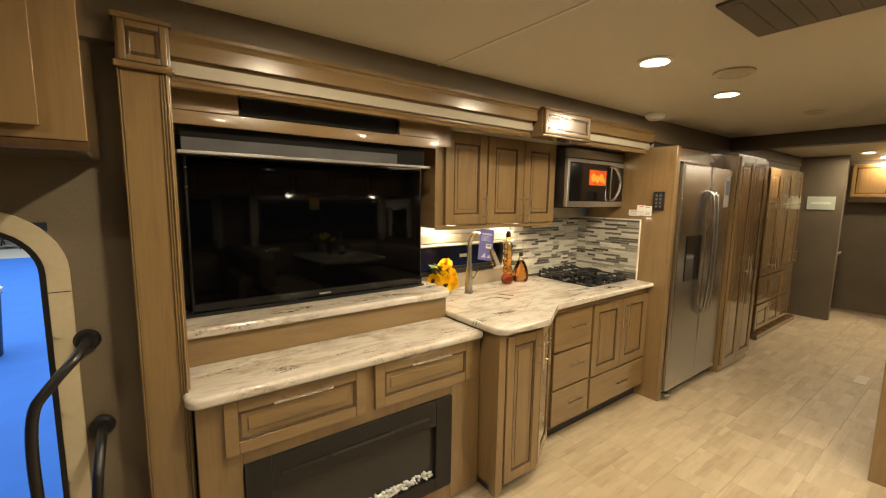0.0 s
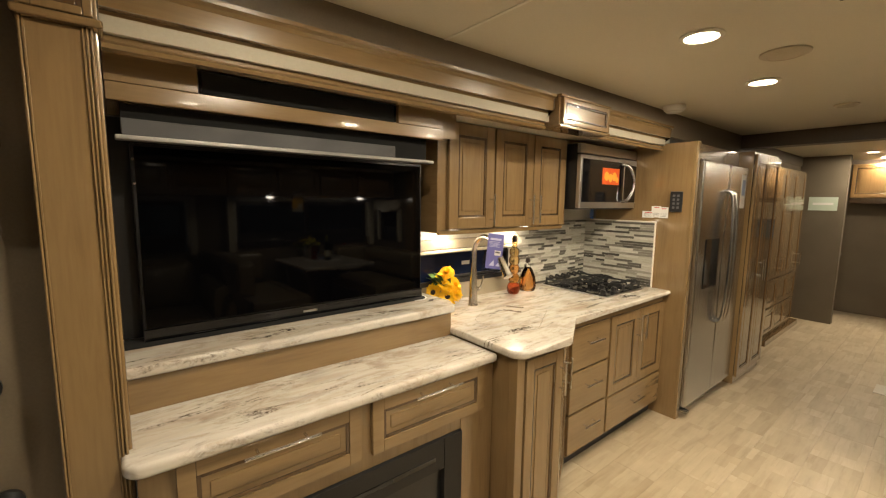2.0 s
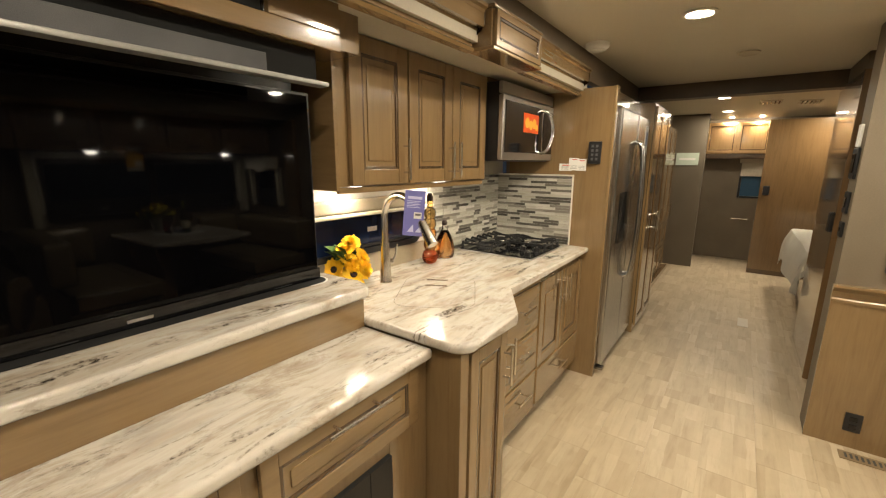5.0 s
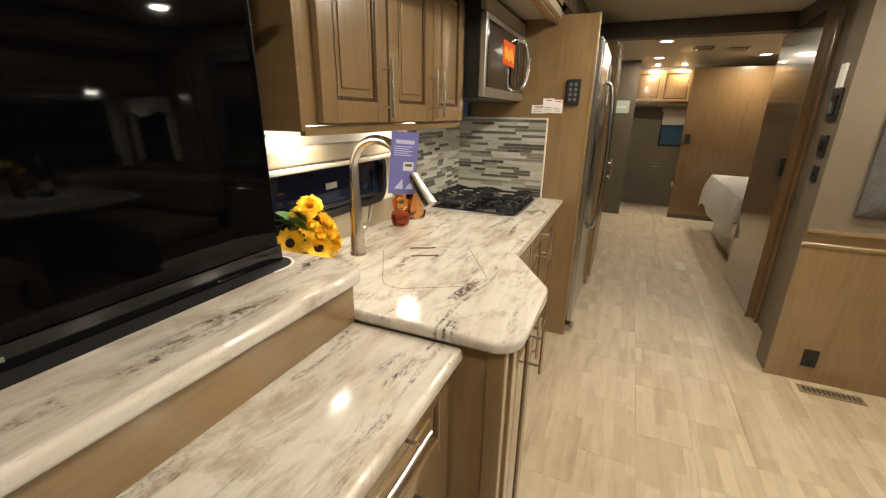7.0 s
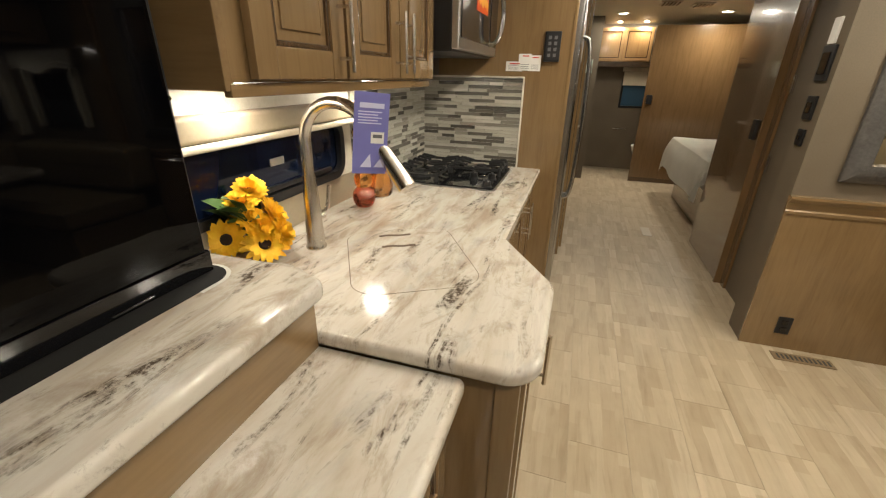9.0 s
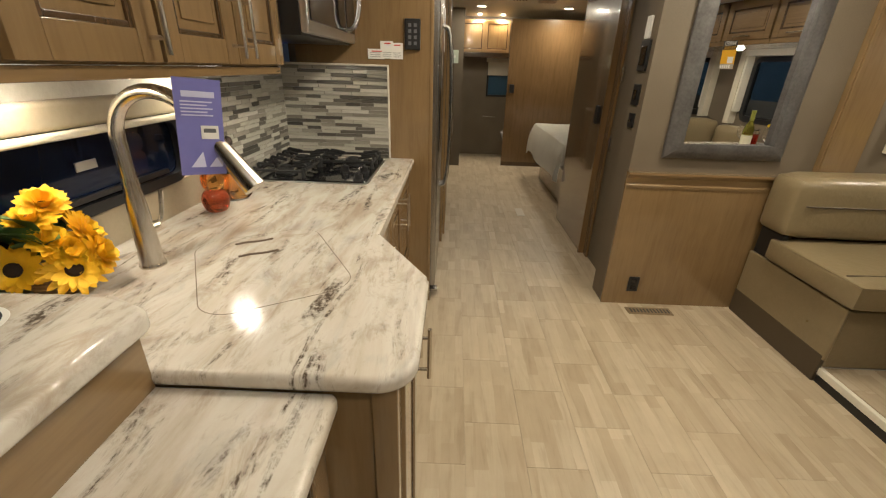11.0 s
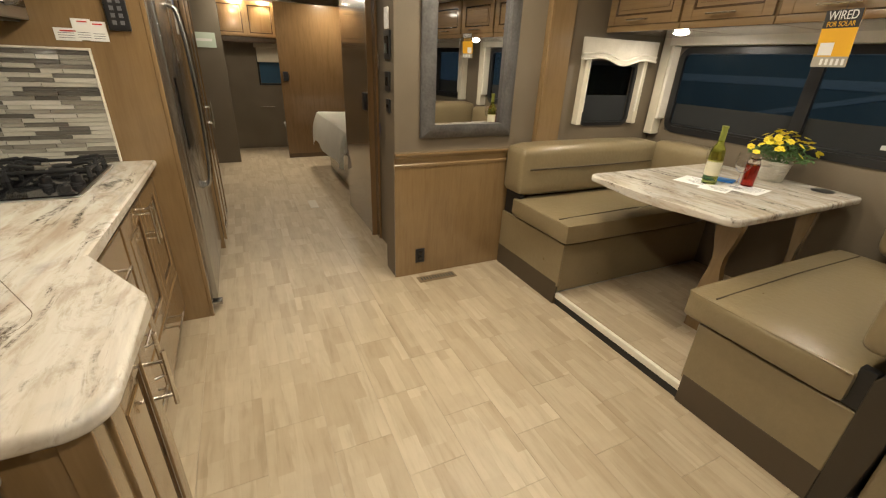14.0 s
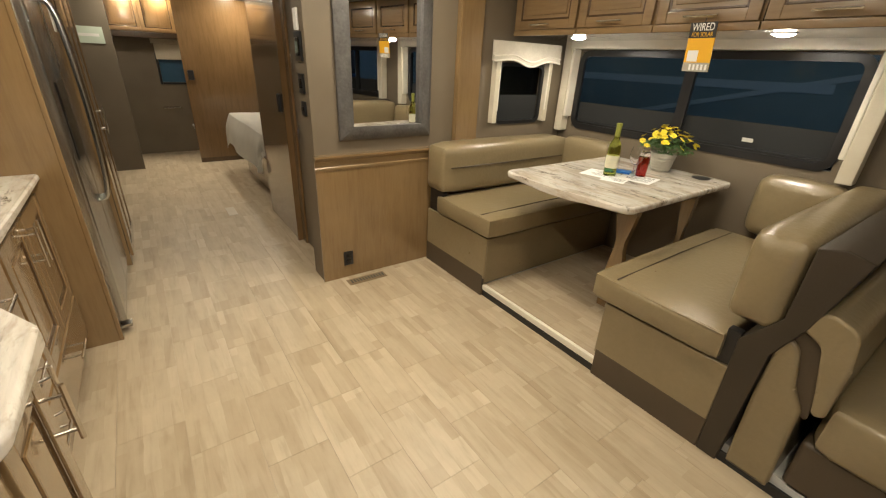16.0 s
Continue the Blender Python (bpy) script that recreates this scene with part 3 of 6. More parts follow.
rail = thing("grab_rail", (0.045, 1.870, 1.100), "black bent steel grab rail bolted beside the door", "grab rail")
pts = arc([(0.040, 1.880, 1.100), (0.035, 1.740, 1.100), (-0.030, 1.710, 1.030), (-0.080, 1.690, 0.960), (-0.070, 1.690, 0.550), (-0.065, 1.720, 0.420), (-0.060, 1.880, 0.400)], 6, 3)
part("bar", tube(pts, 0.0135, 12), black_plastic, rail)
part("flange", lathe([(0.001, 0), (0.032, 0.003), (0.034, 0.018), (0.026, 0.03)], (0.040, 1.880, 1.100), 18, pose(0, 0, 0, 90)), black_plastic, rail)
rail2 = thing("grab_rail", (0.057, 1.870, 0.811), "black bent steel grab rail bolted beside the door", "grab rail")
pts = arc([(0.057, 1.880, 0.811), (0.057, 1.760, 0.801), (0.042, 1.680, 0.681), (0.037, 1.670, 0.281), (0.057, 1.730, 0.201), (0.057, 1.880, 0.181)], 6, 3)
part("bar", tube(pts, 0.0135, 12), black_plastic, rail2)
part("flange", lathe([(0.001, 0), (0.032, 0.003), (0.034, 0.018), (0.026, 0.03)], (0.057, 1.880, 0.811), 18, pose(0, 0, 0, 90)), black_plastic, rail2)

# ---- cupboard over the entry ----
oc = thing("overhead_cabinet", (-0.35, 1.62, 1.65), "glazed maple overhead cupboard above the entry door", "cabinet")
part("body", box(-0.8, 0.11, 1.475, 1.878, 1.664, 2.10, 0.004), wood_z, oc)
part("bottom_trim", box(-0.8, 0.113, 1.47, 1.878, 1.642, 1.663, 0.003), glaze, oc, "dark underside trim")
panel_door("door", oc, face_at(-0.385, 1.452, 1.689), 0.42, 0.40, 0.06)
panel_door("door", oc, face_at(-0.81, 1.452, 1.689), 0.42, 0.40, 0.06)

# ---- slide-out surround: post and cornice ----
post = thing("slide_post", (0.23, 1.84, 0), "tall glossy maple pilaster with reeded edges and a square cap", "pilaster", kind="structure")
part("shaft", box(0.170, 0.285, 1.80, 1.879, 0, 1.913, 0.008), wood_z, post)
for x0, x1, y in ((0.166, 0.172, 1.794), (0.173, 0.178, 1.796), (0.268, 0.274, 1.794), (0.2755, 0.2815, 1.793), (0.283, 0.290, 1.792)):
    part("reed", box(x0, x1, y, 1.815, 0.0, 1.912, 0.004, 3), wood_z, post)
part("return", box(0.2865, 0.298, 1.815, 1.935, 0, 1.913, 0.004), wood_z, post)
cap = part("cap", box(0.166, 0.300, 1.785, 1.879, 1.923, 2.052, 0.004), wood_z, post)
part("cap_moulding", box(0.158, 0.308, 1.773, 1.879, 1.912, 1.930, 0.006, 3), wood_x, post)
part("cap_moulding", box(0.158, 0.308, 1.773, 1.879, 2.046, 2.062, 0.006, 3), wood_x, post)
panel_door("cap_panel", post, face_at(0.174, 1.776, 1.932), 0.118, 0.112, 0.018, handle=None)

cornice = thing("cornice", (1.8, 1.72, 1.87), "glossy maple cornice with stepped mouldings over the slide-out", "cornice", kind="structure")
prof = [(1.905, 1.897), (1.874, 1.899), (1.868, 1.909), (1.878, 1.919), (1.880, 1.938), (1.872, 1.944), (1.862, 1.962), (1.856, 1.990), (1.852, 2.008),
        (1.840, 2.014), (1.838, 2.022), (1.828, 2.028), (1.824, 2.038), (1.812, 2.044), (1.810, 2.055), (1.829, 2.057), (1.829, 1.98), (1.905, 1.98)]
def run(profile, x0, x1):
    b = bmesh.new()
    a = [b.verts.new((x0, y, z)) for y, z in profile]
    c = [b.verts.new((x1, y, z)) for y, z in profile]
    n = len(profile)
    for i in range(n):
        b.faces.new((a[i], a[(i + 1) % n], c[(i + 1) % n], c[i]))
    b.faces.new(a), b.faces.new(c[::-1])
    return b
part("moulding", run(prof, 0.302, 2.02), wood_x, cornice)
part("moulding", run(prof, 2.475, 3.333), wood_x, cornice)
blk = part("block", box(2.03, 2.463, 1.80, 1.90, 1.912, 2.046, 0.004), wood_x, cornice)
panel_door("block_panel", cornice, face_at(2.035, 1.779, 1.914), 0.423, 0.128, 0.024, mat_v=wood_x)
part("cap_moulding", box(2.02, 2.473, 1.782, 1.829, 2.044, 2.057, 0.004, 3), wood_x, cornice)
part("cap_moulding", box(2.02, 2.473, 1.782, 1.90, 1.899, 1.913, 0.004, 3), wood_x, cornice)

# ---- television wall ----
tvw = thing("tv_shelf", (0.87, 2.1, 1.8), "maple bridge shelf with a slot for the soundbar", "shelf")
part("lip", box(0.30, 1.455, 1.985, 2.005, 1.797, 1.846, 0.004), wood_x, tvw)
part("bottom", box(0.30, 1.455, 2.005, 2.44, 1.80, 1.815), wood_x, tvw)
part("fascia", box(0.30, 0.52, 1.988, 2.008, 1.847, 1.931, 0.002), wood_x, tvw)
part("fascia", box(1.225, 1.455, 1.988, 2.008, 1.847, 1.931, 0.002), wood_x, tvw)
part("fascia", box(0.521, 1.224, 1.989, 2.008, 1.921, 1.931, 0.002), wood_x, tvw)
sb = thing("soundbar", (0.87, 2.03, 1.85), "long black fabric-fronted soundbar lying in its slot", "soundbar")
part("body", box(0.53, 1.212, 1.996, 2.09, 1.847, 1.918, 0.006, 3), cloth_black, sb)
for x0 in (0.523, 1.209):
    part("end_cap", box(x0, x0 + 0.010, 1.994, 2.085, 1.849, 1.914, 0.003), black_gloss, sb)
sp = thing("speaker_cloth_panel", (0.75, 2.02, 1.7), "grey cloth header panel above the television", "panel")
part("cloth", box(0.33, 1.225, 2.012, 2.034, 1.709, 1.756, 0.002), grey_cloth, sp)
part("bottom_strip", box(0.315, 1.41, 1.992, 2.034, 1.695, 1.708, 0.003), mottled("dull_aluminium", (0.22, 0.215, 0.20), (0.28, 0.275, 0.26), 0.45, 90, 4, 0.0, 0.6), sp, "silver bottom strip")
# Solid black backing stands in for the shade inside the recess.
part("recess", box(0.33, 1.40, 2.036, 2.05, 1.709, 1.799, 0.002), cloth_black, sp, "solid black strip for the shaded recess behind the cloth")
single("tv_alcove_board", box(0.273, 1.50, 2.31, 2.33, 1.0375, 1.799), black_plastic, "black board at the back of the television niche", "panel", "structure")

tv = thing("television", (0.93, 2.25, 1.04), "large black flat television, switched off, on the marble ledge", "television")
part("casing", box(0.352, 1.518, 2.238, 2.280, 1.040, 1.712, 0.004), black_plastic, tv)
part("screen", moved(box(0.362, 1.508, 0, 0.004, 0, 0.617, 0.001), pose(0, 2.2285, 1.085, -0.7)), tv_screen, tv, "glossy black screen")
part("chin", box(0.353, 1.517, 2.226, 2.2375, 1.041, 1.083, 0.0015), black_gloss, tv)
part("badge", box(0.90, 0.96, 2.225, 2.2265, 1.057, 1.065), steel_x, tv, "small silver badge")
# Highlights on the glossy chin, modelled as thin chrome slivers.
for x in (0.50, 0.73, 1.32):
    part("chin_glint", box(x, x + 0.07, 2.2245, 2.2265, 1.046, 1.0485), chrome, tv, "chrome sliver imitating a glint")
for x, z in ((1.512, 1.655), (1.514, 1.60), (1.514, 1.36), (0.358, 1.66), (0.358, 1.58)):
    part("screw", lathe([(0.004, 0), (0.004, 0.002)], (x, 2.239, z), 10, pose(0, 0, 0, 90)), chrome, tv)

ledge = thing("tv_ledge", (0.92, 2.12, 1.0), "cream marble ledge with a long slot under the television", "ledge")
part("top", prism(rounded([(0.273, 2.0), (1.560, 2.0), (1.592, 2.09), (1.592, 2.309), (0.273, 2.309)], [0, 0.035, 0.035, 0, 0], 6), 0.999, 1.037, 0.012, 4), marble, ledge)
part("riser", box(0.273, 1.545, 2.022, 2.044, 0.886, 0.998, 0.001), wood_x, ledge, "plain maple riser board")
part("slot_rim", prism(rounded([(1.44, 2.174), (1.543, 2.174), (1.543, 2.302), (1.44, 2.302)], [0, 0.062, 0.062, 0], 10), 1.0372, 1.0385, 0.0005, 1), seam_grey, ledge, "pale rim of the cable slot")
part("slot", prism(rounded([(0.28, 2.182), (1.535, 2.182), (1.535, 2.298), (0.28, 2.298)], [0, 0.055, 0.055, 0], 10), 1.0376, 1.0392), cloth_black, ledge, "long black lift slot")

fc = thing("fireplace_cabinet", (0.88, 1.9, 0), "maple base cabinet with two drawers above an electric fireplace", "cabinet")
part("worktop", prism(rounded([(0.272, 1.712), (1.556, 1.712), (1.556, 2.05), (0.272, 2.05)], [0.05, 0.015, 0, 0], 6), 0.846, 0.885, 0.014, 4), marble, fc, "cream streaked marble top")
part("body", box(0.30, 1.567, 1.775, 2.2, 0.02, 0.845), wood_z, fc)
b = box(0.30, 0.437, 1.752, 1.776, 0.02, 0.845, 0.002)
box(1.381, 1.567, 1.752, 1.776, 0.02, 0.845, 0.002, 2, b)
box(0.437, 1.381, 1.7525, 1.776, 0.585, 0.845, 0.002, 2, b)
box(0.437, 1.381, 1.7525, 1.776, 0.02, 0.11, 0.002, 2, b)
part("face_frame", b, wood_z, fc)
panel_door("drawer", fc, face_at(0.381, 1.732, 0.64), 0.533, 0.202, 0.045, mat_v=wood_x, handle=(0.2665, 0.174, 0.22, False))
panel_door("drawer", fc, face_at(0.957, 1.732, 0.64), 0.545, 0.202, 0.045, mat_v=wood_x, handle=(0.2725, 0.174, 0.22, False))

fp = thing("electric_fireplace", (0.85, 1.75, 0.11), "black electric fireplace insert with a bed of clear crystals", "fireplace")
b = box(0.439, 0.532, 1.738, 1.762, 0.112, 0.583, 0.003)
box(1.285, 1.380, 1.738, 1.762, 0.112, 0.583, 0.003, 2, b)
box(0.532, 1.285, 1.739, 1.762, 0.452, 0.583, 0.003, 2, b)
box(0.532, 1.285, 1.739, 1.762, 0.112, 0.18, 0.003, 2, b)
part("frame", b, mottled("black_smoked_front", (0.006, 0.006, 0.006), (0.010, 0.010, 0.010), 0.5, 60, 4, 0), fp)
part("vent_slot", box(0.56, 1.24, 1.7365, 1.74, 0.497, 0.517, 0.002), black_gloss, fp)
part("vent_lip", box(0.76, 1.04, 1.7355, 1.74, 0.499, 0.514, 0.002), mottled("dark_lip", (0.02, 0.02, 0.02), (0.03, 0.03, 0.03), 0.4), fp)
part("fire_back", box(0.52, 1.295, 1.764, 1.772, 0.17, 0.46), mottled("charcoal_panel", (0.018, 0.019, 0.019), (0.030, 0.030, 0.030), 0.3, 40, 3, 0), fp)
rnd = random.Random(3)
b = bmesh.new()
for i in range(190):
    x, z = 0.54 + 0.73 * rnd.random(), 0.185 + 0.035 * rnd.random()
    c = bmesh.new()
    bmesh.ops.create_icosphere(c, subdivisions=1, radius=0.006 + 0.006 * rnd.random())
    moved(c, pose(x, 1.752 + 0.008 * rnd.random(), z, rnd.random() * 90, rnd.random() * 90) @ Matrix.Diagonal((1.3, 0.8, 0.9, 1)))
    join(b, c)
part("crystal_bed", b, ember, fp, "bed of clear crystals", smooth=False, kind="stuff")

# ---- kitchen worktop and base units ----
def marble_top_poly():
    poly = [(1.543, 1.578), (1.905, 1.578), (2.185, 1.748), (3.346, 1.748), (3.346, 2.462), (1.543, 2.462)]
    return rounded(poly, [0.07, 0.04, 0.015, 0, 0, 0], 8)
wt = thing("kitchen_worktop", (2.4, 2.1, 0.885), "cream marble kitchen worktop with an angled peninsula end", "worktop")
part("slab", prism(marble_top_poly(), 0.887, 0.922, 0.013, 4), marble, wt)
ux, uy = 0.854, 0.52
def sink_at(p, q):
    return (1.690 + ux * p + uy * q, 2.025 + uy * p - ux * q)
sinklid = rounded([sink_at(0, 0), sink_at(0.43, 0), sink_at(0.43, 0.33), sink_at(0, 0.33)], [0.07] * 4, 8)
part("sink_cover", prism(sinklid, 0.9205, 0.9228, 0.0008, 1), marble, wt, "marble sink cover set flush in the worktop")
part("cover_joint", prism(rounded([sink_at(-0.0015, -0.0015), sink_at(0.4315, -0.0015), sink_at(0.4315, 0.3315), sink_at(-0.0015, 0.3315)], [0.073] * 4, 8), 0.9205, 0.9223), slot_brown, wt)
for p in (0.285, 0.375):
    pts = [Vector((*sink_at(p + dp, q), 0.9225)) for dp, q in ((0.0, 0.10), (0.006, 0.13), (-0.003, 0.16), (0.002, 0.20))]
    part("finger_slot", tube(arc(pts, 4, 2), 0.0045, 8), slot_brown, wt, "dark finger slot in the sink cover")

pen = thing("peninsula_cabinet", (1.75, 1.9, 0), "glazed maple corner cabinet with an angled door", "cabinet")
ppoly = [(1.575, 1.625), (1.875, 1.625), (2.168, 1.79), (2.19, 1.80), (2.19, 2.44), (1.575, 2.44)]
part("body", prism(ppoly, 0.06, 0.886), wood_z, pen)
part("plinth", prism([(1.60, 1.67), (1.86, 1.67), (2.15, 1.83), (2.15, 2.4), (1.60, 2.4)], 0.0, 0.059), black_plastic, pen)
part("corner_post", box(1.568, 1.618, 1.612, 1.66, 0.02, 0.886, 0.004), wood_z, pen)
panel_door("door", pen, face_at(1.622, 1.605, 0.075), 0.255, 0.79, 0.05, handle=(0.232, 0.66, 0.15, True))
ang = math.degrees(math.atan2(0.165, 0.293))
panel_door("door", pen, face_at(1.894, 1.614, 0.075, ang), 0.30, 0.79, 0.055, handle=(0.028, 0.66, 0.15, True))

dr = thing("drawer_unit", (2.4, 2.1, 0), "glazed maple drawer unit with three drawers", "cabinet", "kitchen base units")
part("body", box(2.191, 2.60, 1.797, 2.44, 0.085, 0.886), wood_z, dr)
part("plinth", box(2.191, 2.60, 1.84, 2.4, 0, 0.084), black_plastic, dr)
for z0, h in ((0.105, 0.235), (0.352, 0.235), (0.60, 0.245)):
    d = part("drawer", box(2.205, 2.592, 1.775, 1.796, z0, z0 + h, 0.005, 3), wood_x, dr)
    bar_handle(d, face_at(2.40, 1.775, z0 + h * 0.62), 0.15, False)
du = thing("door_unit", (2.95, 2.1, 0), "glazed maple base unit with two doors above a drawer", "cabinet", "kitchen base units")
part("body", box(2.601, 3.331, 1.797, 2.44, 0.085, 0.886), wood_z, du)
part("plinth", box(2.601, 3.331, 1.84, 2.4, 0, 0.084), black_plastic, du)
d = part("drawer", box(2.612, 3.318, 1.775, 1.796, 0.105, 0.325, 0.005, 3), wood_x, du)
bar_handle(d, face_at(2.96, 1.775, 0.23), 0.15, False)
panel_door("door", du, face_at(2.612, 1.775, 0.34), 0.35, 0.505, 0.06, handle=(0.318, 0.39, 0.17, True))
panel_door("door", du, face_at(2.968, 1.775, 0.34), 0.35, 0.505, 0.06, handle=(0.032, 0.39, 0.17, True))

# ---- wall units ----
uc = thing("wall_cabinet", (2.1, 2.3, 1.38), "glazed maple wall cabinet with three panelled doors", "cabinet")
part("body", box(1.578, 2.60, 2.162, 2.448, 1.385, 1.931, 0.002), wood_z, uc)
part("side_panel", box(1.56, 1.579, 2.16, 2.448, 1.37, 1.931, 0.004), wood_y, uc)
part("side_return", box(1.44, 1.56, 2.02, 2.2, 1.815, 1.93, 0.002), wood_z, uc)
part("light_rail", box(1.57, 2.60, 2.158, 2.176, 1.36, 1.384, 0.003), wood_x, uc)
panel_door("door", uc, face_at(1.622, 2.14, 1.39), 0.318, 0.535, 0.06, handle=(0.290, 0.10, 0.17, True))
panel_door("door", uc, face_at(1.952, 2.14, 1.39), 0.318, 0.535, 0.06, handle=(0.290, 0.10, 0.17, True))
panel_door("door", uc, face_at(2.277, 2.14, 1.39), 0.318, 0.535, 0.06, handle=(0.028, 0.10, 0.17, True))
part("top_rail", box(1.58, 2.60, 2.15, 2.162, 1.926, 1.9308, 0.002), wood_x, uc)

def puck(x, y, z, r=0.035):
    p = thing("puck_light", (x, y, z), "small round lit puck light under a cabinet", "lamp", "puck lights")
    part("rim", lathe([(r, 0), (r + 0.008, -0.004), (r + 0.008, 0.0), (r, 0.001)], (x, y, z), 20), white_trim, p)
    part("diffuser", lathe([(0.001, -0.017), (r * 0.55, -0.014), (r - 0.003, -0.007), (r - 0.001, 0.0)], (x, y, z), 20), puck_glow if r > 0.04 else lamp_glow, p, "glowing diffuser")
for x, y, z in ((1.78, 2.30, 1.384), (2.38, 2.30, 1.384)):
    puck(x, y, z)

mw = thing("microwave", (2.97, 2.2, 1.485), "stainless steel over-range microwave with a black window", "microwave")
part("body", box(2.612, 3.326, 2.075, 2.445, 1.487, 1.905, 0.004), black_plastic, mw)
part("vent_band", box(2.612, 3.326, 2.052, 2.078, 1.845, 1.905, 0.004), steel_x, mw)
dm = part("door", box(2.612, 3.326, 2.046, 2.076, 1.495, 1.838, 0.006, 3), steel_x, mw)
part("window", box(2.635, 3.14, 2.0425, 2.05, 1.535, 1.812, 0.004), black_gloss, dm)
part("control_strip", box(3.16, 3.318, 2.0425, 2.05, 1.535, 1.80, 0.004), black_gloss, mw)
part("sticker", box(2.86, 3.075, 2.0405, 2.043, 1.655, 1.765), mottled("red_food_sticker", (0.55, 0.02, 0.01), (0.75, 0.16, 0.02), 0.4, 40, 12, 0), dm, "red and orange food picture sticker")
b = bmesh.new()
for x, z, r in ((2.91, 1.71, 0.03), (2.96, 1.70, 0.028), (3.01, 1.71, 0.03), (3.045, 1.69, 0.02)):
    c = bmesh.new()
    bmesh.ops.create_circle(c, cap_ends=True, radius=r, segments=14)
    join(b, moved(c, pose(x, 2.0398, z, 90)))
part("sticker_print", b, material("orange_print", 0.5, 0, 0, (0.85, 0.42, 0.06))[0], dm)
part("handle", tube(arc([(3.13, 2.046, 1.80), (3.15, 2.0, 1.79), (3.20, 1.985, 1.67), (3.15, 2.0, 1.55), (3.13, 2.046, 1.54)], 5, 3), 0.011, 10), steel, dm, "curved steel handle")
part("top_filler", box(2.612, 3.326, 2.14, 2.16, 1.907, 1.931, 0.002), wood_x, mw)

# ---- fridge wall ----
fpn = thing("fridge_panel", (3.35, 2.0, 0), "tall maple side panel beside the fridge", "panel", kind="structure")
part("panel", box(3.334, 3.375, 1.665, 2.36, 0, 1.945, 0.002), wood_z, fpn)
part("edge", box(3.331, 3.385, 1.648, 1.668, 0, 1.947, 0.005, 3), wood_z, fpn)
part("top_panel", box(3.385, 4.33, 1.70, 2.36, 1.835, 1.947, 0.003), wood_x, fpn)

fr = thing("fridge", (3.85, 1.95, 0), "stainless steel side-by-side fridge with a water dispenser", "fridge")
part("body", box(3.39, 4.31, 1.70, 2.35, 0.03, 1.83), mottled("dark_grey_case", (0.05, 0.05, 0.05), (0.07, 0.07, 0.07), 0.5), fr)
ld = part("door", box(3.392, 3.862, 1.618, 1.698, 0.075, 1.822, 0.012, 4), steel, fr)
rd = part("door", box(3.868, 4.308, 1.618, 1.698, 0.075, 1.822, 0.012, 4), steel, fr)
part("grille", box(3.40, 4.30, 1.66, 1.71, 0.02, 0.07, 0.004), black_plastic, fr)
part("hinge_foot", box(3.385, 3.44, 1.60, 1.66, 0.04, 0.06, 0.004), steel, fr)
part("hinge_cap", box(3.40, 3.50, 1.63, 1.70, 1.823, 1.838, 0.004), steel, fr)
for x, dd in ((3.835, ld), (3.905, rd)):
    part("handle", tube(arc([(x, 1.62, 0.64), (x, 1.565, 0.66), (x, 1.55, 1.14), (x, 1.565, 1.61), (x, 1.62, 1.63)], 5, 3), 0.013, 10), steel, dd, "long curved steel handle")
disp = part("dispenser", box(3.52, 3.775, 1.612, 1.65, 0.93, 1.285, 0.004), black_gloss, ld, "black water dispenser")
part("energy_label", box(4.15, 4.25, 1.6165, 1.619, 1.50, 1.76), paper, rd, "white label")
part("label_print", box(4.165, 4.235, 1.6155, 1.6166, 1.60, 1.72), material("blue_grey_print", 0.6, 0, 0, (0.25, 0.3, 0.45))[0], rd)

pn = thing("pantry_cabinet", (4.68, 1.8, 0), "tall glazed maple pantry with two narrow doors", "cabinet")
part("body", box(4.335, 5.03, 1.60, 1.895, 0.0, 1.955, 0.004), wood_z, pn)
for x0, hx in ((4.345, 0.305), (4.69, 0.028)):
    panel_door("door", pn, face_at(x0, 1.578, 0.07), 0.335, 1.86, 0.055, handle=(hx, 0.90, 0.18, True))

cl = thing("hall_wardrobe", (6.3, 1.85, 0), "glossy maple wardrobe with panelled doors above drawers in the hall", "wardrobe")
part("body", box(5.72, 6.98, 1.765, 1.90, 0.06, 1.93, 0.004), wood_z, cl)
part("plinth", box(5.70, 7.12, 1.70, 1.90, 0.0, 0.06, 0.003), wood_red, cl)
for i in range(3):
    x0 = 5.735 + i * 0.415
    panel_door("door", cl, face_at(x0, 1.743, 0.72), 0.405, 0.80, 0.055, handle=(0.36 if i % 2 == 0 else 0.045, 0.15, 0.16, True))
    panel_door("door", cl, face_at(x0, 1.743, 1.54), 0.405, 0.37, 0.055)
    panel_door("drawer", cl, face_at(x0, 1.743, 0.40), 0.405, 0.30, 0.05)
    panel_door("drawer", cl, face_at(x0, 1.743, 0.08), 0.405, 0.30, 0.05)

# ---- rear of the hall ----
rc = thing("rear_cabinet", (8.3, 1.04, 1.62), "maple overhead cabinet under small spots, its colour brightened as lit", "cabinet")
part("body", box(8.155, 8.45, 0.71, 1.49, 1.63, 2.08, 0.003), wood_lit, rc)
part("bottom", box(8.15, 8.45, 0.71, 1.49, 1.56, 1.629, 0.003), glaze, rc, "dark valance under the cabinet")
m = face_at(8.135, 1.485, 1.64, -90)
panel_door("door", rc, m, 0.383, 0.43, 0.04, wood_lit, wood_lit, panel_mat=wood_lit)
panel_door("door", rc, m @ pose(0.387, 0, 0), 0.383, 0.43, 0.04, wood_lit, wood_lit, panel_mat=wood_lit)
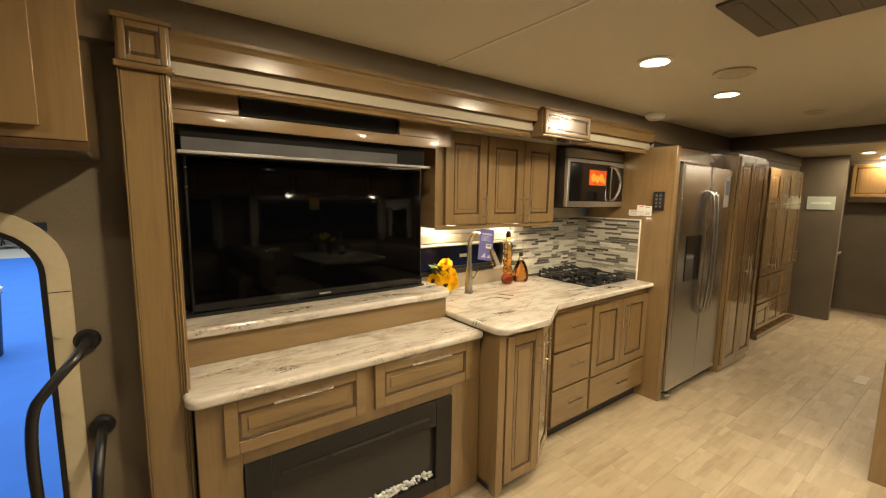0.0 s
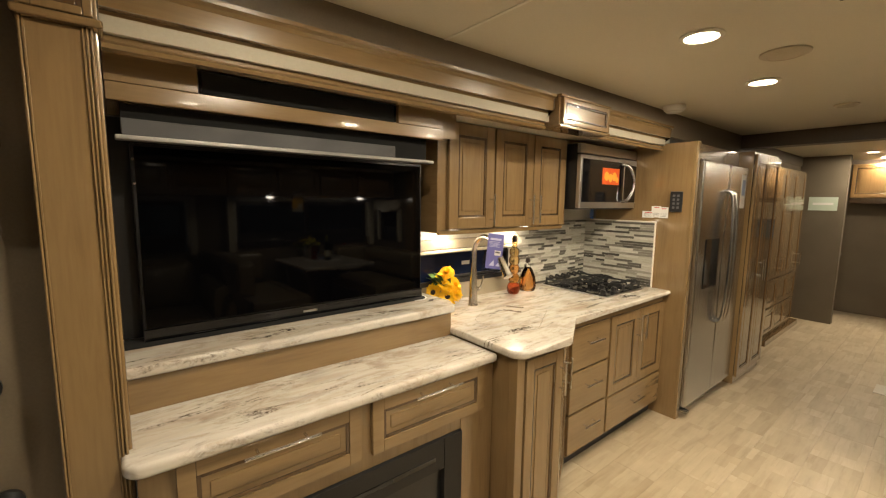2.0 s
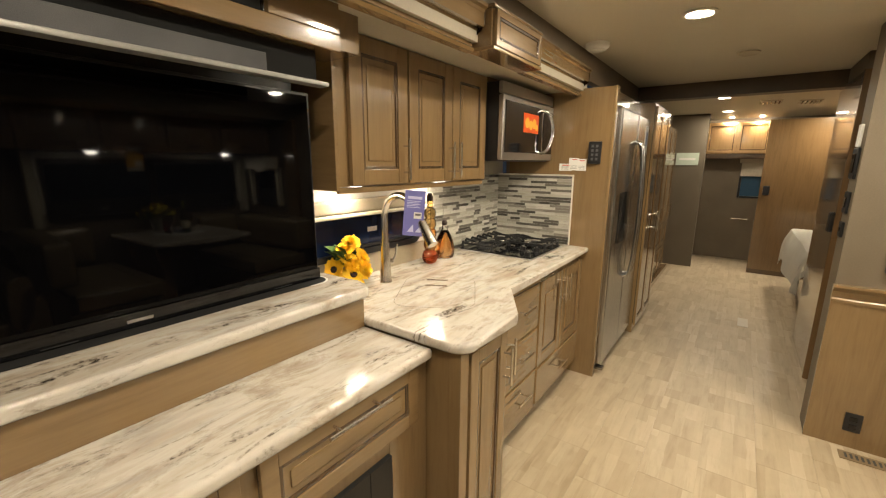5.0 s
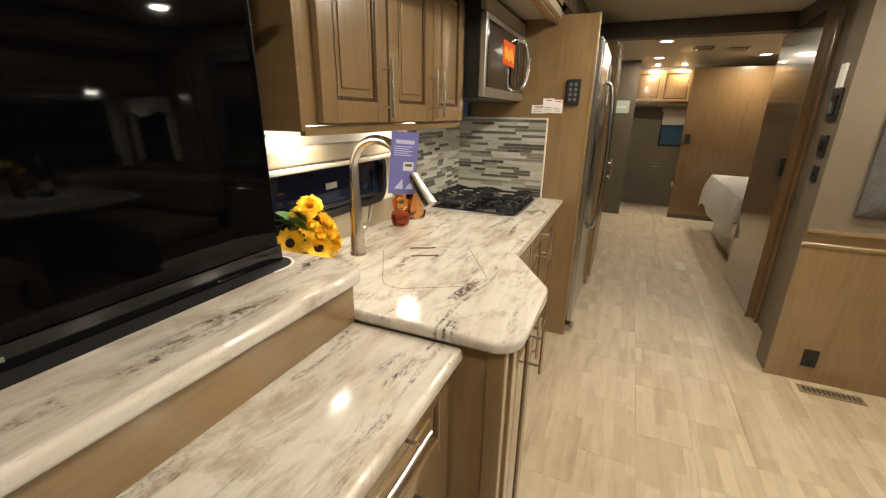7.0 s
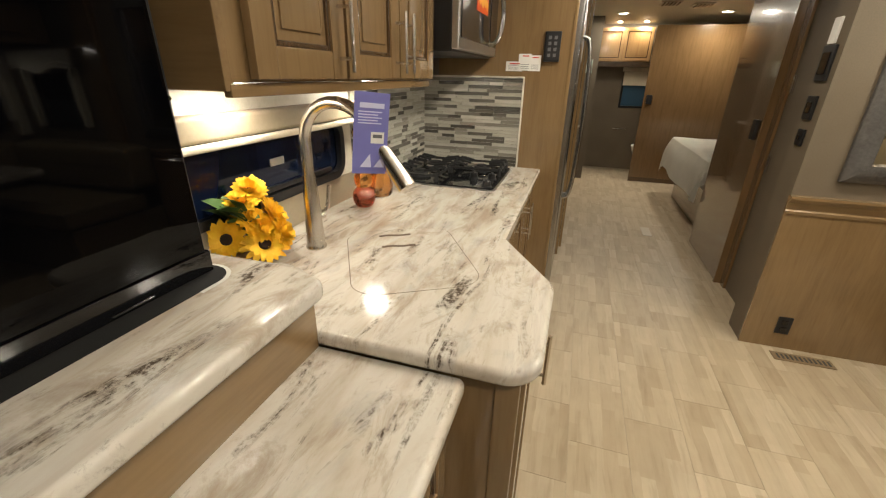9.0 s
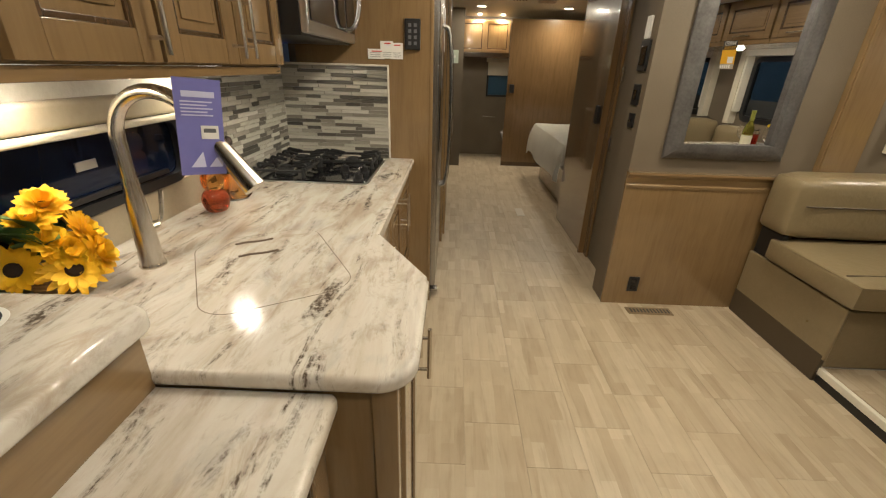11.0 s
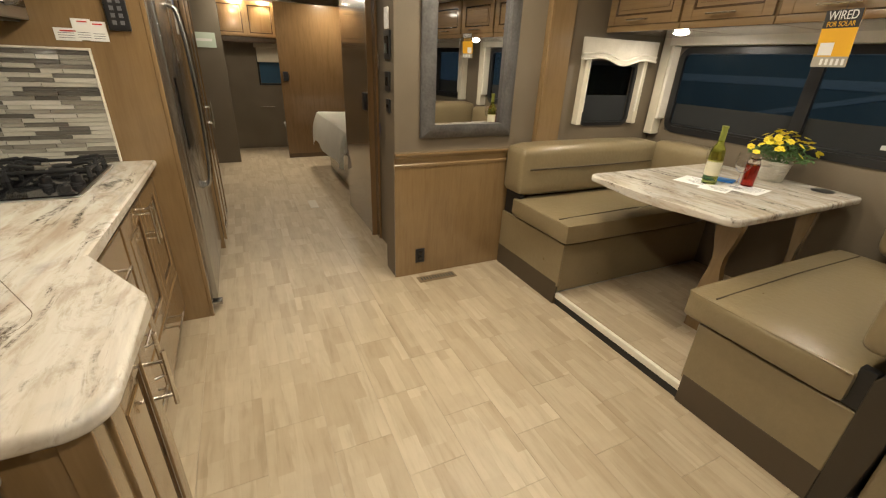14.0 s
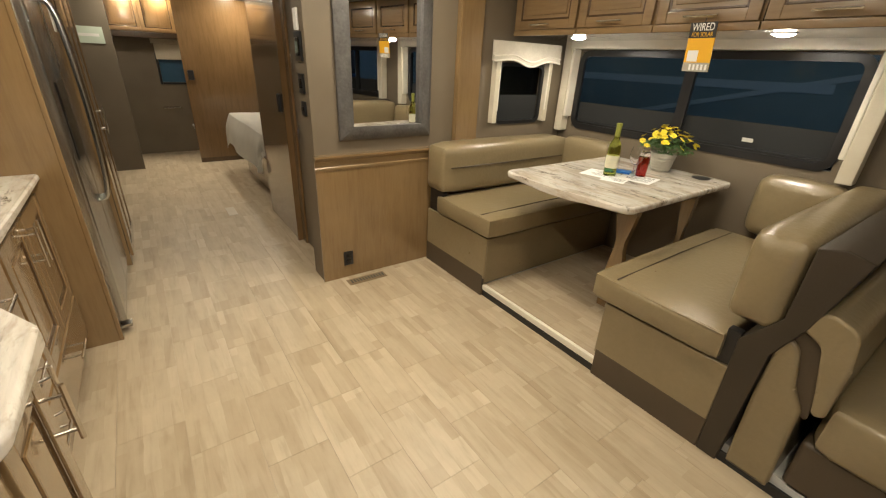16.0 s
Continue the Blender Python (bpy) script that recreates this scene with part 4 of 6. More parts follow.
wr = thing("window_rear", (8.48, 0.8, 0.99), "small dark rear window with a black frame", "window", kind="structure")
b = box(8.43, 8.47, 0.59, 0.62, 0.97, 1.38, 0.008)
box(8.43, 8.47, 0.98, 1.01, 0.97, 1.38, 0.008, 2, b), box(8.43, 8.47, 0.62, 0.98, 0.97, 1.0, 0.008, 2, b), box(8.43, 8.47, 0.62, 0.98, 1.35, 1.38, 0.008, 2, b)
part("window_frame", b, black_plastic, wr)
# Opaque pane; the light from outside is put into its blue colour.
part("pane", box(8.46, 8.466, 0.61, 0.99, 0.98, 1.37), material("blue_lit_pane", 0.05, 0, 0, (0.05, 0.11, 0.18))[0], wr, "opaque pane with bluish outside light in its colour")
sh = thing("roller_shade", (8.42, 0.8, 1.3), "cream pleated shade raised over the rear window", "shade")
part("headrail", box(8.36, 8.44, 0.6, 1.03, 1.50, 1.56, 0.006), shade_fabric, sh)
part("fabric", box(8.39, 8.43, 0.61, 1.0, 1.30, 1.499, 0.006), shade_fabric, sh)
tb = thing("towel_bar", (8.43, 0.93, 0.65), "short chrome towel bar on the rear wall", "towel bar")
part("bar", tube([(8.40, 0.83, 0.65), (8.40, 1.04, 0.65)], 0.009), chrome, tb)
for y in (0.84, 1.03):
    part("bracket", tube([(8.40, y, 0.65), (8.451, y, 0.65)], 0.011), chrome, tb)
rp = thing("door_2", (7.57, 0.3, 0), "brown wooden sliding door panel at the hall end", "door", kind="structure")
part("leaf", box(7.56, 7.60, -0.6, 0.765, 0.0, 2.05, 0.004), wood_red, rp)
part("kick", box(7.545, 7.56, -0.6, 0.765, 0.0, 0.06, 0.003), glaze, rp)
part("latch", box(7.535, 7.562, 0.66, 0.73, 1.08, 1.20, 0.008), black_plastic, rp, "black square latch")
wall("wall_hall_end", [(7.58, 7.64, -1.9, -0.6, 0, CEIL)], wall_dark, "dark wall behind the bed")
for y, z in ((1.70, 1.45),):
    tg = thing("wall_notice", (7.43, 1.66, 1.45), "pale green paper notice on the wall", "notice")
    part("sheet", box(7.432, 7.439, 1.50, 1.78, 1.46, 1.63), green_tag, tg)
    part("print", box(7.430, 7.433, 1.54, 1.74, 1.53, 1.56), paper, tg)

bath = thing("vanity_cabinet", (7.8, 1.65, 0), "small vanity with drawers beyond the bathroom wall", "cabinet")
part("body", box(7.545, 8.1, 1.52, 1.9, 0, 0.84, 0.004), wood_red, bath)
part("top", box(7.545, 8.12, 1.49, 1.9, 0.841, 0.875, 0.006), marble, bath, "marble vanity top")
for z in (0.2, 0.42, 0.64):
    d = part("drawer", box(7.60, 8.07, 1.50, 1.52, z, z + 0.19, 0.004), wood_red, bath)
    bar_handle(d, face_at(7.83, 1.50, z + 0.1), 0.14, False)

toi = thing("toilet", (8.15, 0.6, 0), "white toilet half hidden behind the sliding door", "toilet")
white_cer = material("white_ceramic", 0.12, 0, 0.3, (0.78, 0.77, 0.73))[0]
part("bowl", lathe([(0.11, 0), (0.10, 0.12), (0.14, 0.26), (0.19, 0.38), (0.195, 0.41)], (8.17, 0.54, 0), 24), white_cer, toi)
part("seat", lathe([(0.12, 0.41), (0.20, 0.41), (0.205, 0.425), (0.19, 0.44), (0.001, 0.44)], (8.17, 0.54, 0), 24), white_cer, toi)
leaf_t = thing("door_3", (4.65, 0.45, 0), "tall glossy brown wooden door standing open along the hall", "door", kind="structure")
part("leaf", box(4.23, 5.06, 0.405, 0.44, 0.012, 2.03, 0.004), wood_red, leaf_t)
part("latch", box(4.26, 4.33, 0.436, 0.462, 1.04, 1.17, 0.008), black_plastic, leaf_t, "black square latch")
part("edge_strip", box(4.205, 4.23, 0.40, 0.445, 0.0, 2.05, 0.003), wood_red, leaf_t)
wall("wall_door_head", [(4.2, 5.1, 0.36, 0.44, 2.05, CEIL)], wall_dark, "dark strip above the hall door")
dj = thing("door_jamb", (4.2, 0.4, 0), "chrome latched wooden door jamb", "jamb", kind="structure")
part("jamb", box(4.12, 4.2, 0.386, 0.405, 0, 2.05, 0.003), wood_red, dj)
for z in (0.92, 1.39):
    part("strike", box(4.07, 4.11, 0.386, 0.40, z - 0.05, z + 0.05, 0.004), chrome, dj)

bed = thing("bed", (6.1, -0.6, 0), "bed with a white spread hanging over its corner", "bed")
part("base", box(5.3, 6.80, -1.85, 0.30, 0.0, 0.40, 0.01), wood_red, bed)
part("mattress", cushion(5.22, 6.88, -1.88, 0.38, 0.41, 0.70, 0.08, 0.01), bed_white, bed)
def spread():
    b = bmesh.new()
    nx, ny = 40, 44
    g = []
    for i in range(nx + 1):
        row = []
        for j in range(ny + 1):
            x, y = 4.95 + 2.37 * i / nx, -1.88 + 2.71 * j / ny
            ex = min(max(x, 5.20), 6.90)
            dx, dy = abs(x - ex), max(0, y - 0.40)
            d = (dx ** 3 + dy ** 3) ** (1 / 3)
            turn = math.atan2(dy, dx) if d else 0.0
            flare = 0.045 * min(1.0, d * 5) + 0.10 * d + 0.022 * math.sin(turn * 7 + (x + y) * 5) * min(1.0, d * 3)
            px, py = ex + math.copysign(flare * (math.cos(turn) if dx else 0), x - ex), min(y, 0.40) + flare * (math.sin(turn) if dy else 0)
            z = 0.735 - max(0, d - 0.05) * 0.95 + 0.006 * noise.noise(Vector((x * 4, y * 4, 0)))
            row.append(b.verts.new((px, py, max(z, 0.05))))
        g.append(row)
    for i in range(nx):
        for j in range(ny):
            b.faces.new((g[i][j], g[i + 1][j], g[i + 1][j + 1], g[i][j + 1]))
    bmesh.ops.solidify(b, geom=b.faces[:], thickness=0.008)
    return b
part("bedspread", spread(), bed_white, bed, "white draped bedspread")
fr2 = single("floor_register", box(5.1, 5.35, 0.75, 0.83, 0.001, 0.005, 0.001), mottled("pale_register", (0.5, 0.46, 0.38), (0.58, 0.54, 0.46), 0.5), "pale flat cover set in the hall floor", "floor cover")

# ---- ceiling fittings ----
def downlight(x, y, z=CEIL):
    t = thing("downlight", (x, y, z), "round recessed ceiling downlight, lit", "lamp", "ceiling downlights")
    part("rim", lathe([(0.055, 0.001), (0.072, -0.001), (0.074, -0.006), (0.058, -0.010), (0.055, -0.004)], (x, y, z), 28), white_trim, t, "pale trim ring")
    part("diffuser", lathe([(0.001, -0.0065), (0.055, -0.0055), (0.056, -0.003)], (x, y, z), 28), lamp_glow, t, "glowing diffuser")
# The five added fill lamps get the same fittings.
for x, y in DOWNLIGHTS + HALL_LIGHTS:
    downlight(x, y)
for x, y in ((1.77, -1.24), (2.96, -1.24)):
    puck(x, y, 1.637, 0.045)
for y in (0.85, 1.2):
    t = thing("spot_light", (8.1, y, 2.06), "tiny lit spot over the rear cabinet", "lamp", "rear cabinet spots")
    part("lens", lathe([(0.001, -0.012), (0.025, -0.01), (0.03, 0.0)], (8.1, y, CEIL - 0.001), 14), lamp_glow, t)
def disc(name, x, y, r, h, label, cat, mat=white_trim):
    t = thing(name, (x, y, CEIL), label, cat)
    part("base", lathe([(r, 0), (r, -h * 0.4), (r * 0.9, -h * 0.7), (r * 0.55, -h), (0.001, -h)], (x, y, CEIL), 28), mat, t)
    part("ring", lathe([(r * 0.72, -h * 0.86), (r * 0.76, -h * 0.95), (r * 0.66, -h * 1.05), (r * 0.62, -h * 0.9)], (x, y, CEIL), 28), mat, t)
disc("smoke_alarm", 3.14, 1.735, 0.065, 0.04, "white round smoke alarm on the ceiling", "smoke alarm", material("white_plastic", 0.4, 0, 0, (0.7, 0.68, 0.62))[0])
cream_plastic = mottled("cream_plastic", (0.42, 0.36, 0.26), (0.48, 0.42, 0.31), 0.5, 60, 4, 0.05)
disc("ceiling_speaker", 2.47, 1.04, 0.085, 0.016, "flat round cream ceiling speaker", "speaker", cream_plastic)
disc("ceiling_speaker", 3.85, 1.03, 0.06, 0.014, "flat round cream ceiling speaker", "speaker", cream_plastic)
for x, y in ((6.45, 0.82), (6.62, 0.48)):
    v = thing("ceiling_vent", (x, y, CEIL), "square cream ceiling vent with slats", "vent", "ceiling vents")
    part("frame", box(x - 0.12, x + 0.12, y - 0.10, y + 0.10, CEIL - 0.012, CEIL, 0.004), cream_plastic, v)
    for k in range(5):
        part("slat", box(x - 0.10, x + 0.10, y - 0.08 + k * 0.035, y - 0.065 + k * 0.035, CEIL - 0.02, CEIL - 0.011, 0.002), glaze, v)
ac = thing("ceiling_air_return", (1.84, 0.56, CEIL), "recessed grey return-air grille in the ceiling", "vent")
grey_vent = mottled("grey_brown_grille", (0.10, 0.085, 0.06), (0.14, 0.12, 0.09), 0.7, 200, 4, 0.4)
part("frame", box(1.65, 2.03, 0.30, 0.82, CEIL - 0.012, CEIL, 0.006), grey_vent, ac)
for k in range(9):
    part("slat", box(1.67, 2.01, 0.33 + k * 0.053, 0.355 + k * 0.053, CEIL - 0.0145, CEIL - 0.011, 0.001), grey_vent, ac)

# ---- partition wall dressing ----
wd = thing("wainscot", (3.40, 0.0, 0), "maple wainscot panel with a moulded chair rail", "wainscot", kind="structure")
part("panel", box(3.400, 3.412, -0.62, 0.507, 0.0, 0.79, 0.001), wood_z, wd)
railprof = [(3.412, 0.785), (3.394, 0.785), (3.392, 0.80), (3.398, 0.808), (3.398, 0.842), (3.388, 0.85), (3.374, 0.866), (3.374, 0.878), (3.412, 0.88)]
b = bmesh.new()
a, c = ([b.verts.new((x, y, z)) for x, z in railprof] for y in (0.512, -0.40))
for i in range(len(railprof)):
    b.faces.new((a[i], a[(i + 1) % len(a)], c[(i + 1) % len(a)], c[i]))
b.faces.new(a), b.faces.new(c[::-1])
part("chair_rail", b, wood_y, wd)
part("corner_bead", box(3.398, 3.414, 0.504, 0.510, 0, 0.785, 0.002), wood_z, wd)
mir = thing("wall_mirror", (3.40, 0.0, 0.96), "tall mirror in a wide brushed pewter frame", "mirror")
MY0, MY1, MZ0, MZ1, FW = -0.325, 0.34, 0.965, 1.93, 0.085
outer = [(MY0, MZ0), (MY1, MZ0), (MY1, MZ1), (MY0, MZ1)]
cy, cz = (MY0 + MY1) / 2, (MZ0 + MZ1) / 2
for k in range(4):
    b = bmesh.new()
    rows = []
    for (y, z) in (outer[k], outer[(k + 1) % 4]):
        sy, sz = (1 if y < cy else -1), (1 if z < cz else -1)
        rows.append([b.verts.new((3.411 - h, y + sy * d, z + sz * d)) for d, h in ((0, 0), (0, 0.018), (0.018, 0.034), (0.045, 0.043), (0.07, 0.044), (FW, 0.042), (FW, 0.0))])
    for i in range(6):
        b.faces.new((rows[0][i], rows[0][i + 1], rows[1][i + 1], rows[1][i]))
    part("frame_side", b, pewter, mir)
# the glass is turned 4.2 degrees in its frame to swing the reflection to the table
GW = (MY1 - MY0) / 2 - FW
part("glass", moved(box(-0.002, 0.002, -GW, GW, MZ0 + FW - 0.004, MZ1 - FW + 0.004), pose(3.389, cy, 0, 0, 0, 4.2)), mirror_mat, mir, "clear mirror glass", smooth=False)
ou = thing("outlet", (3.40, 0.325, 0.13), "black double socket low on the wainscot", "outlet")
part("plate", box(3.393, 3.400, 0.293, 0.362, 0.095, 0.20, 0.003), black_plastic, ou)
for z in (0.125, 0.168):
    part("socket", box(3.390, 3.394, 0.312, 0.343, z - 0.013, z + 0.013, 0.002), black_gloss, ou)
rg = thing("floor_vent", (3.31, 0.23, 0.0), "slim bronze floor vent at the wall", "vent")
bronze = mottled("bronze_vent", (0.16, 0.11, 0.06), (0.22, 0.16, 0.09), 0.5)
part("frame", box(3.265, 3.345, 0.09, 0.375, 0.001, 0.006, 0.002), bronze, rg)
for k in range(12):
    part("slot", box(3.283, 3.327, 0.105 + k * 0.0215, 0.116 + k * 0.0215, 0.0055, 0.0068), black_plastic, rg)
# switches on the hall end of the partition
for x0, x1, z0, z1, lab in ((3.49, 3.55, 1.57, 1.68, "white paper tag above a black control panel"), (3.455, 3.565, 1.41, 1.565, "black touch control panel on the wall end"), (3.47, 3.555, 1.235, 1.345, "black thermostat on the wall end"), (3.475, 3.54, 1.11, 1.19, "black light switch plate on the wall end")):
    t = thing("control_panel" if "panel on" in lab else "wall_tag" if "tag" in lab else "thermostat" if "thermo" in lab else "light_switch", ((x0 + x1) / 2, 0.507, z0), lab, "switch")
    part("plate", box(x0, x1, 0.505, 0.518, z0, z1, 0.004), paper if "tag" in lab else black_plastic, t)
    if "tag" not in lab:
        part("button", box(x0 + 0.02, x1 - 0.02, 0.517, 0.522, z0 + 0.03, z1 - 0.03, 0.003), black_gloss, t)
# control panel and labels on the fridge panel
cp = thing("control_panel", (3.33, 1.77, 1.52), "black keypad on the fridge side panel", "control panel")
part("plate", box(3.318, 3.333, 1.715, 1.795, 1.475, 1.615, 0.005), black_plastic, cp)
for r in range(4):
    for c in range(2):
        part("key", box(3.3165, 3.3185, 1.733 + c * 0.028, 1.748 + c * 0.028, 1.497 + r * 0.027, 1.513 + r * 0.027), ink, cp)
for y0, y1, z0, z1 in ((1.90, 1.985, 1.428, 1.475), (1.855, 1.92, 1.432, 1.512), (1.805, 1.87, 1.43, 1.505)):
    t = thing("safety_label", (3.33, (y0 + y1) / 2, z0), "white printed safety label stuck on the maple panel", "label", "safety labels")
    off = 0.001 if y0 == 1.855 else 0.0
    part("sheet", box(3.3315 - off, 3.3335, y0, y1, z0, z1), paper, t)
    part("heading", box(3.3305 - off, 3.3316 - off, y0 + 0.012, y1 - 0.02, z1 - 0.013, z1 - 0.008), ink_red, t)
    for k in range(3):
        part("text_line", box(3.3308 - off, 3.3316 - off, y0 + 0.01, y1 - 0.012, z0 + 0.010 + k * 0.009, z0 + 0.012 + k * 0.009), ink, t)

# ---- kitchen window, splashback, things on the worktop ----
kw = thing("window_1", (1.9, 2.47, 1.05), "narrow dark kitchen window with rounded black frame", "window", kind="structure")
def round_frame(u0, u1, z0, z1, w, rad, d0, d1, along="x"):
    o = rounded([(u0, z0), (u1, z0), (u1, z1), (u0, z1)], [rad] * 4, 8)
    q = rounded([(u0 + w, z0 + w), (u1 - w, z0 + w), (u1 - w, z1 - w), (u0 + w, z1 - w)], [max(rad - w, 0.01)] * 4, 8)
    b = bmesh.new()
    put = (lambda u, z, d: (u, d, z)) if along == "x" else (lambda u, z, d: (d, u, z))
    lay = [[b.verts.new(put(u, z, d)) for u, z in line] for d in (d0, d1) for line in (o, q)]
    n = len(o)
    for i in range(n):
        j = (i + 1) % n
        for p, r in ((0, 1), (2, 3), (0, 2), (1, 3)):
            b.faces.new((lay[p][i], lay[p][j], lay[r][j], lay[r][i]))
    return b
part("window_frame", round_frame(1.42, 2.395, 1.028, 1.25, 0.028, 0.07, 2.435, 2.455), black_plastic, kw)
part("pane", box(1.43, 2.385, 2.458, 2.464, 1.035, 1.245), kitchen_pane, kw, "dark tinted pane")
part("slider_bar", box(1.9, 2.3, 2.44, 2.455, 1.062, 1.078, 0.003), black_plastic, kw)
part("sticker", box(1.99, 2.055, 2.455, 2.4575, 1.135, 1.158), seam_grey, kw, "small white sticker")
val = thing("window_valance", (1.9, 2.42, 1.25), "cream padded valance board over the kitchen window", "valance")
tan_vinyl = mottled("tan_wall_vinyl", (0.30, 0.25, 0.17), (0.36, 0.30, 0.21), 0.6, 90, 5, 0.2)
part("board", box(1.44, 2.46, 2.395, 2.449, 1.246, 1.308, 0.012, 3), tan_vinyl, val)
part("lip", box(1.44, 2.45, 2.382, 2.41, 1.228, 1.245, 0.006, 3), shade_fabric, val)

single("wall_under_window", box(1.44, 2.468, 2.4435, 2.4495, 0.9235, 1.027), tan_vinyl, "tan vinyl strip of wall under the kitchen window", "wall", "structure")
fa = thing("faucet", (1.925, 2.275, 0.922), "tall brushed nickel pull-down kitchen faucet", "faucet")
fx, fy = 1.925, 2.275
part("base", lathe([(0.030, 0), (0.030, 0.006), (0.027, 0.012), (0.025, 0.06), (0.021, 0.16), (0.017, 0.22)], (fx, fy, 0.922), 24), nickel, fa)
R0, su, sv = 0.110, -0.15, -0.989
pts = [(fx, fy, 1.12), (fx, fy, 1.22)] + [(fx + su * R0 * (1 - math.cos(a)), fy + sv * R0 * (1 - math.cos(a)), 1.235 + R0 * 0.92 * math.sin(a)) for a in [math.pi * k / 13.2 for k in range(0, 12)]]
part("spout", tube(pts, 0.0155, 14), nickel, fa)
e, d = Vector(pts[-1]), (Vector(pts[-1]) - Vector(pts[-2])).normalized()
part("spray_head", tube([e, e + d * 0.03, e + d * 0.13, e + d * 0.18], [0.0165, 0.018, 0.022, 0.025], 16), nickel, fa)
part("lever", tube(arc([(fx + 0.02, fy - 0.01, 1.02), (fx + 0.045, fy - 0.02, 1.03), (fx + 0.055, fy - 0.025, 1.10)], 4, 2), 0.0055, 8), nickel, fa)
part("lever_hub", tube([(fx + 0.012, fy - 0.006, 1.015), (fx + 0.032, fy - 0.014, 1.018)], 0.013, 12), nickel, fa)
tagc = thing("hang_tag", (1.865, 2.07, 1.185), "violet cardboard tag hanging from the faucet spout", "tag")
m = face_at(1.853, 2.050, 1.178, -48) @ pose(0, 0, 0, 3, 5, 0) @ Matrix.Diagonal((0.80, 1, 0.80, 1))
part("card", moved(box(-0.052, 0.052, 0, 0.0015, 0, 0.235), m), violet_card, tagc)
part("heading", moved(box(-0.036, 0.036, -0.0012, 0.0, 0.192, 0.206), m), pale_card, tagc)
for k in range(5):
    part("text_line", moved(box(-0.040, 0.030 - 0.012 * (k % 2), -0.001, 0.0, 0.148 + k * 0.008, 0.151 + k * 0.008), m), pale_card, tagc)
part("picture", moved(box(0.0, 0.04, -0.0012, 0.0, 0.092, 0.125), m), paper, tagc)
part("picture_window", moved(box(0.006, 0.034, -0.0018, -0.001, 0.108, 0.118), m), ink, tagc)
for x in (-0.03, 0.012):
    b = bmesh.new()
    b.faces.new([b.verts.new(p) for p in ((x, -0.001, 0.02), (x + 0.035, -0.001, 0.02), (x + 0.03, -0.001, 0.06))])
    part("printed_wedge", moved(b, m), pale_card, tagc)

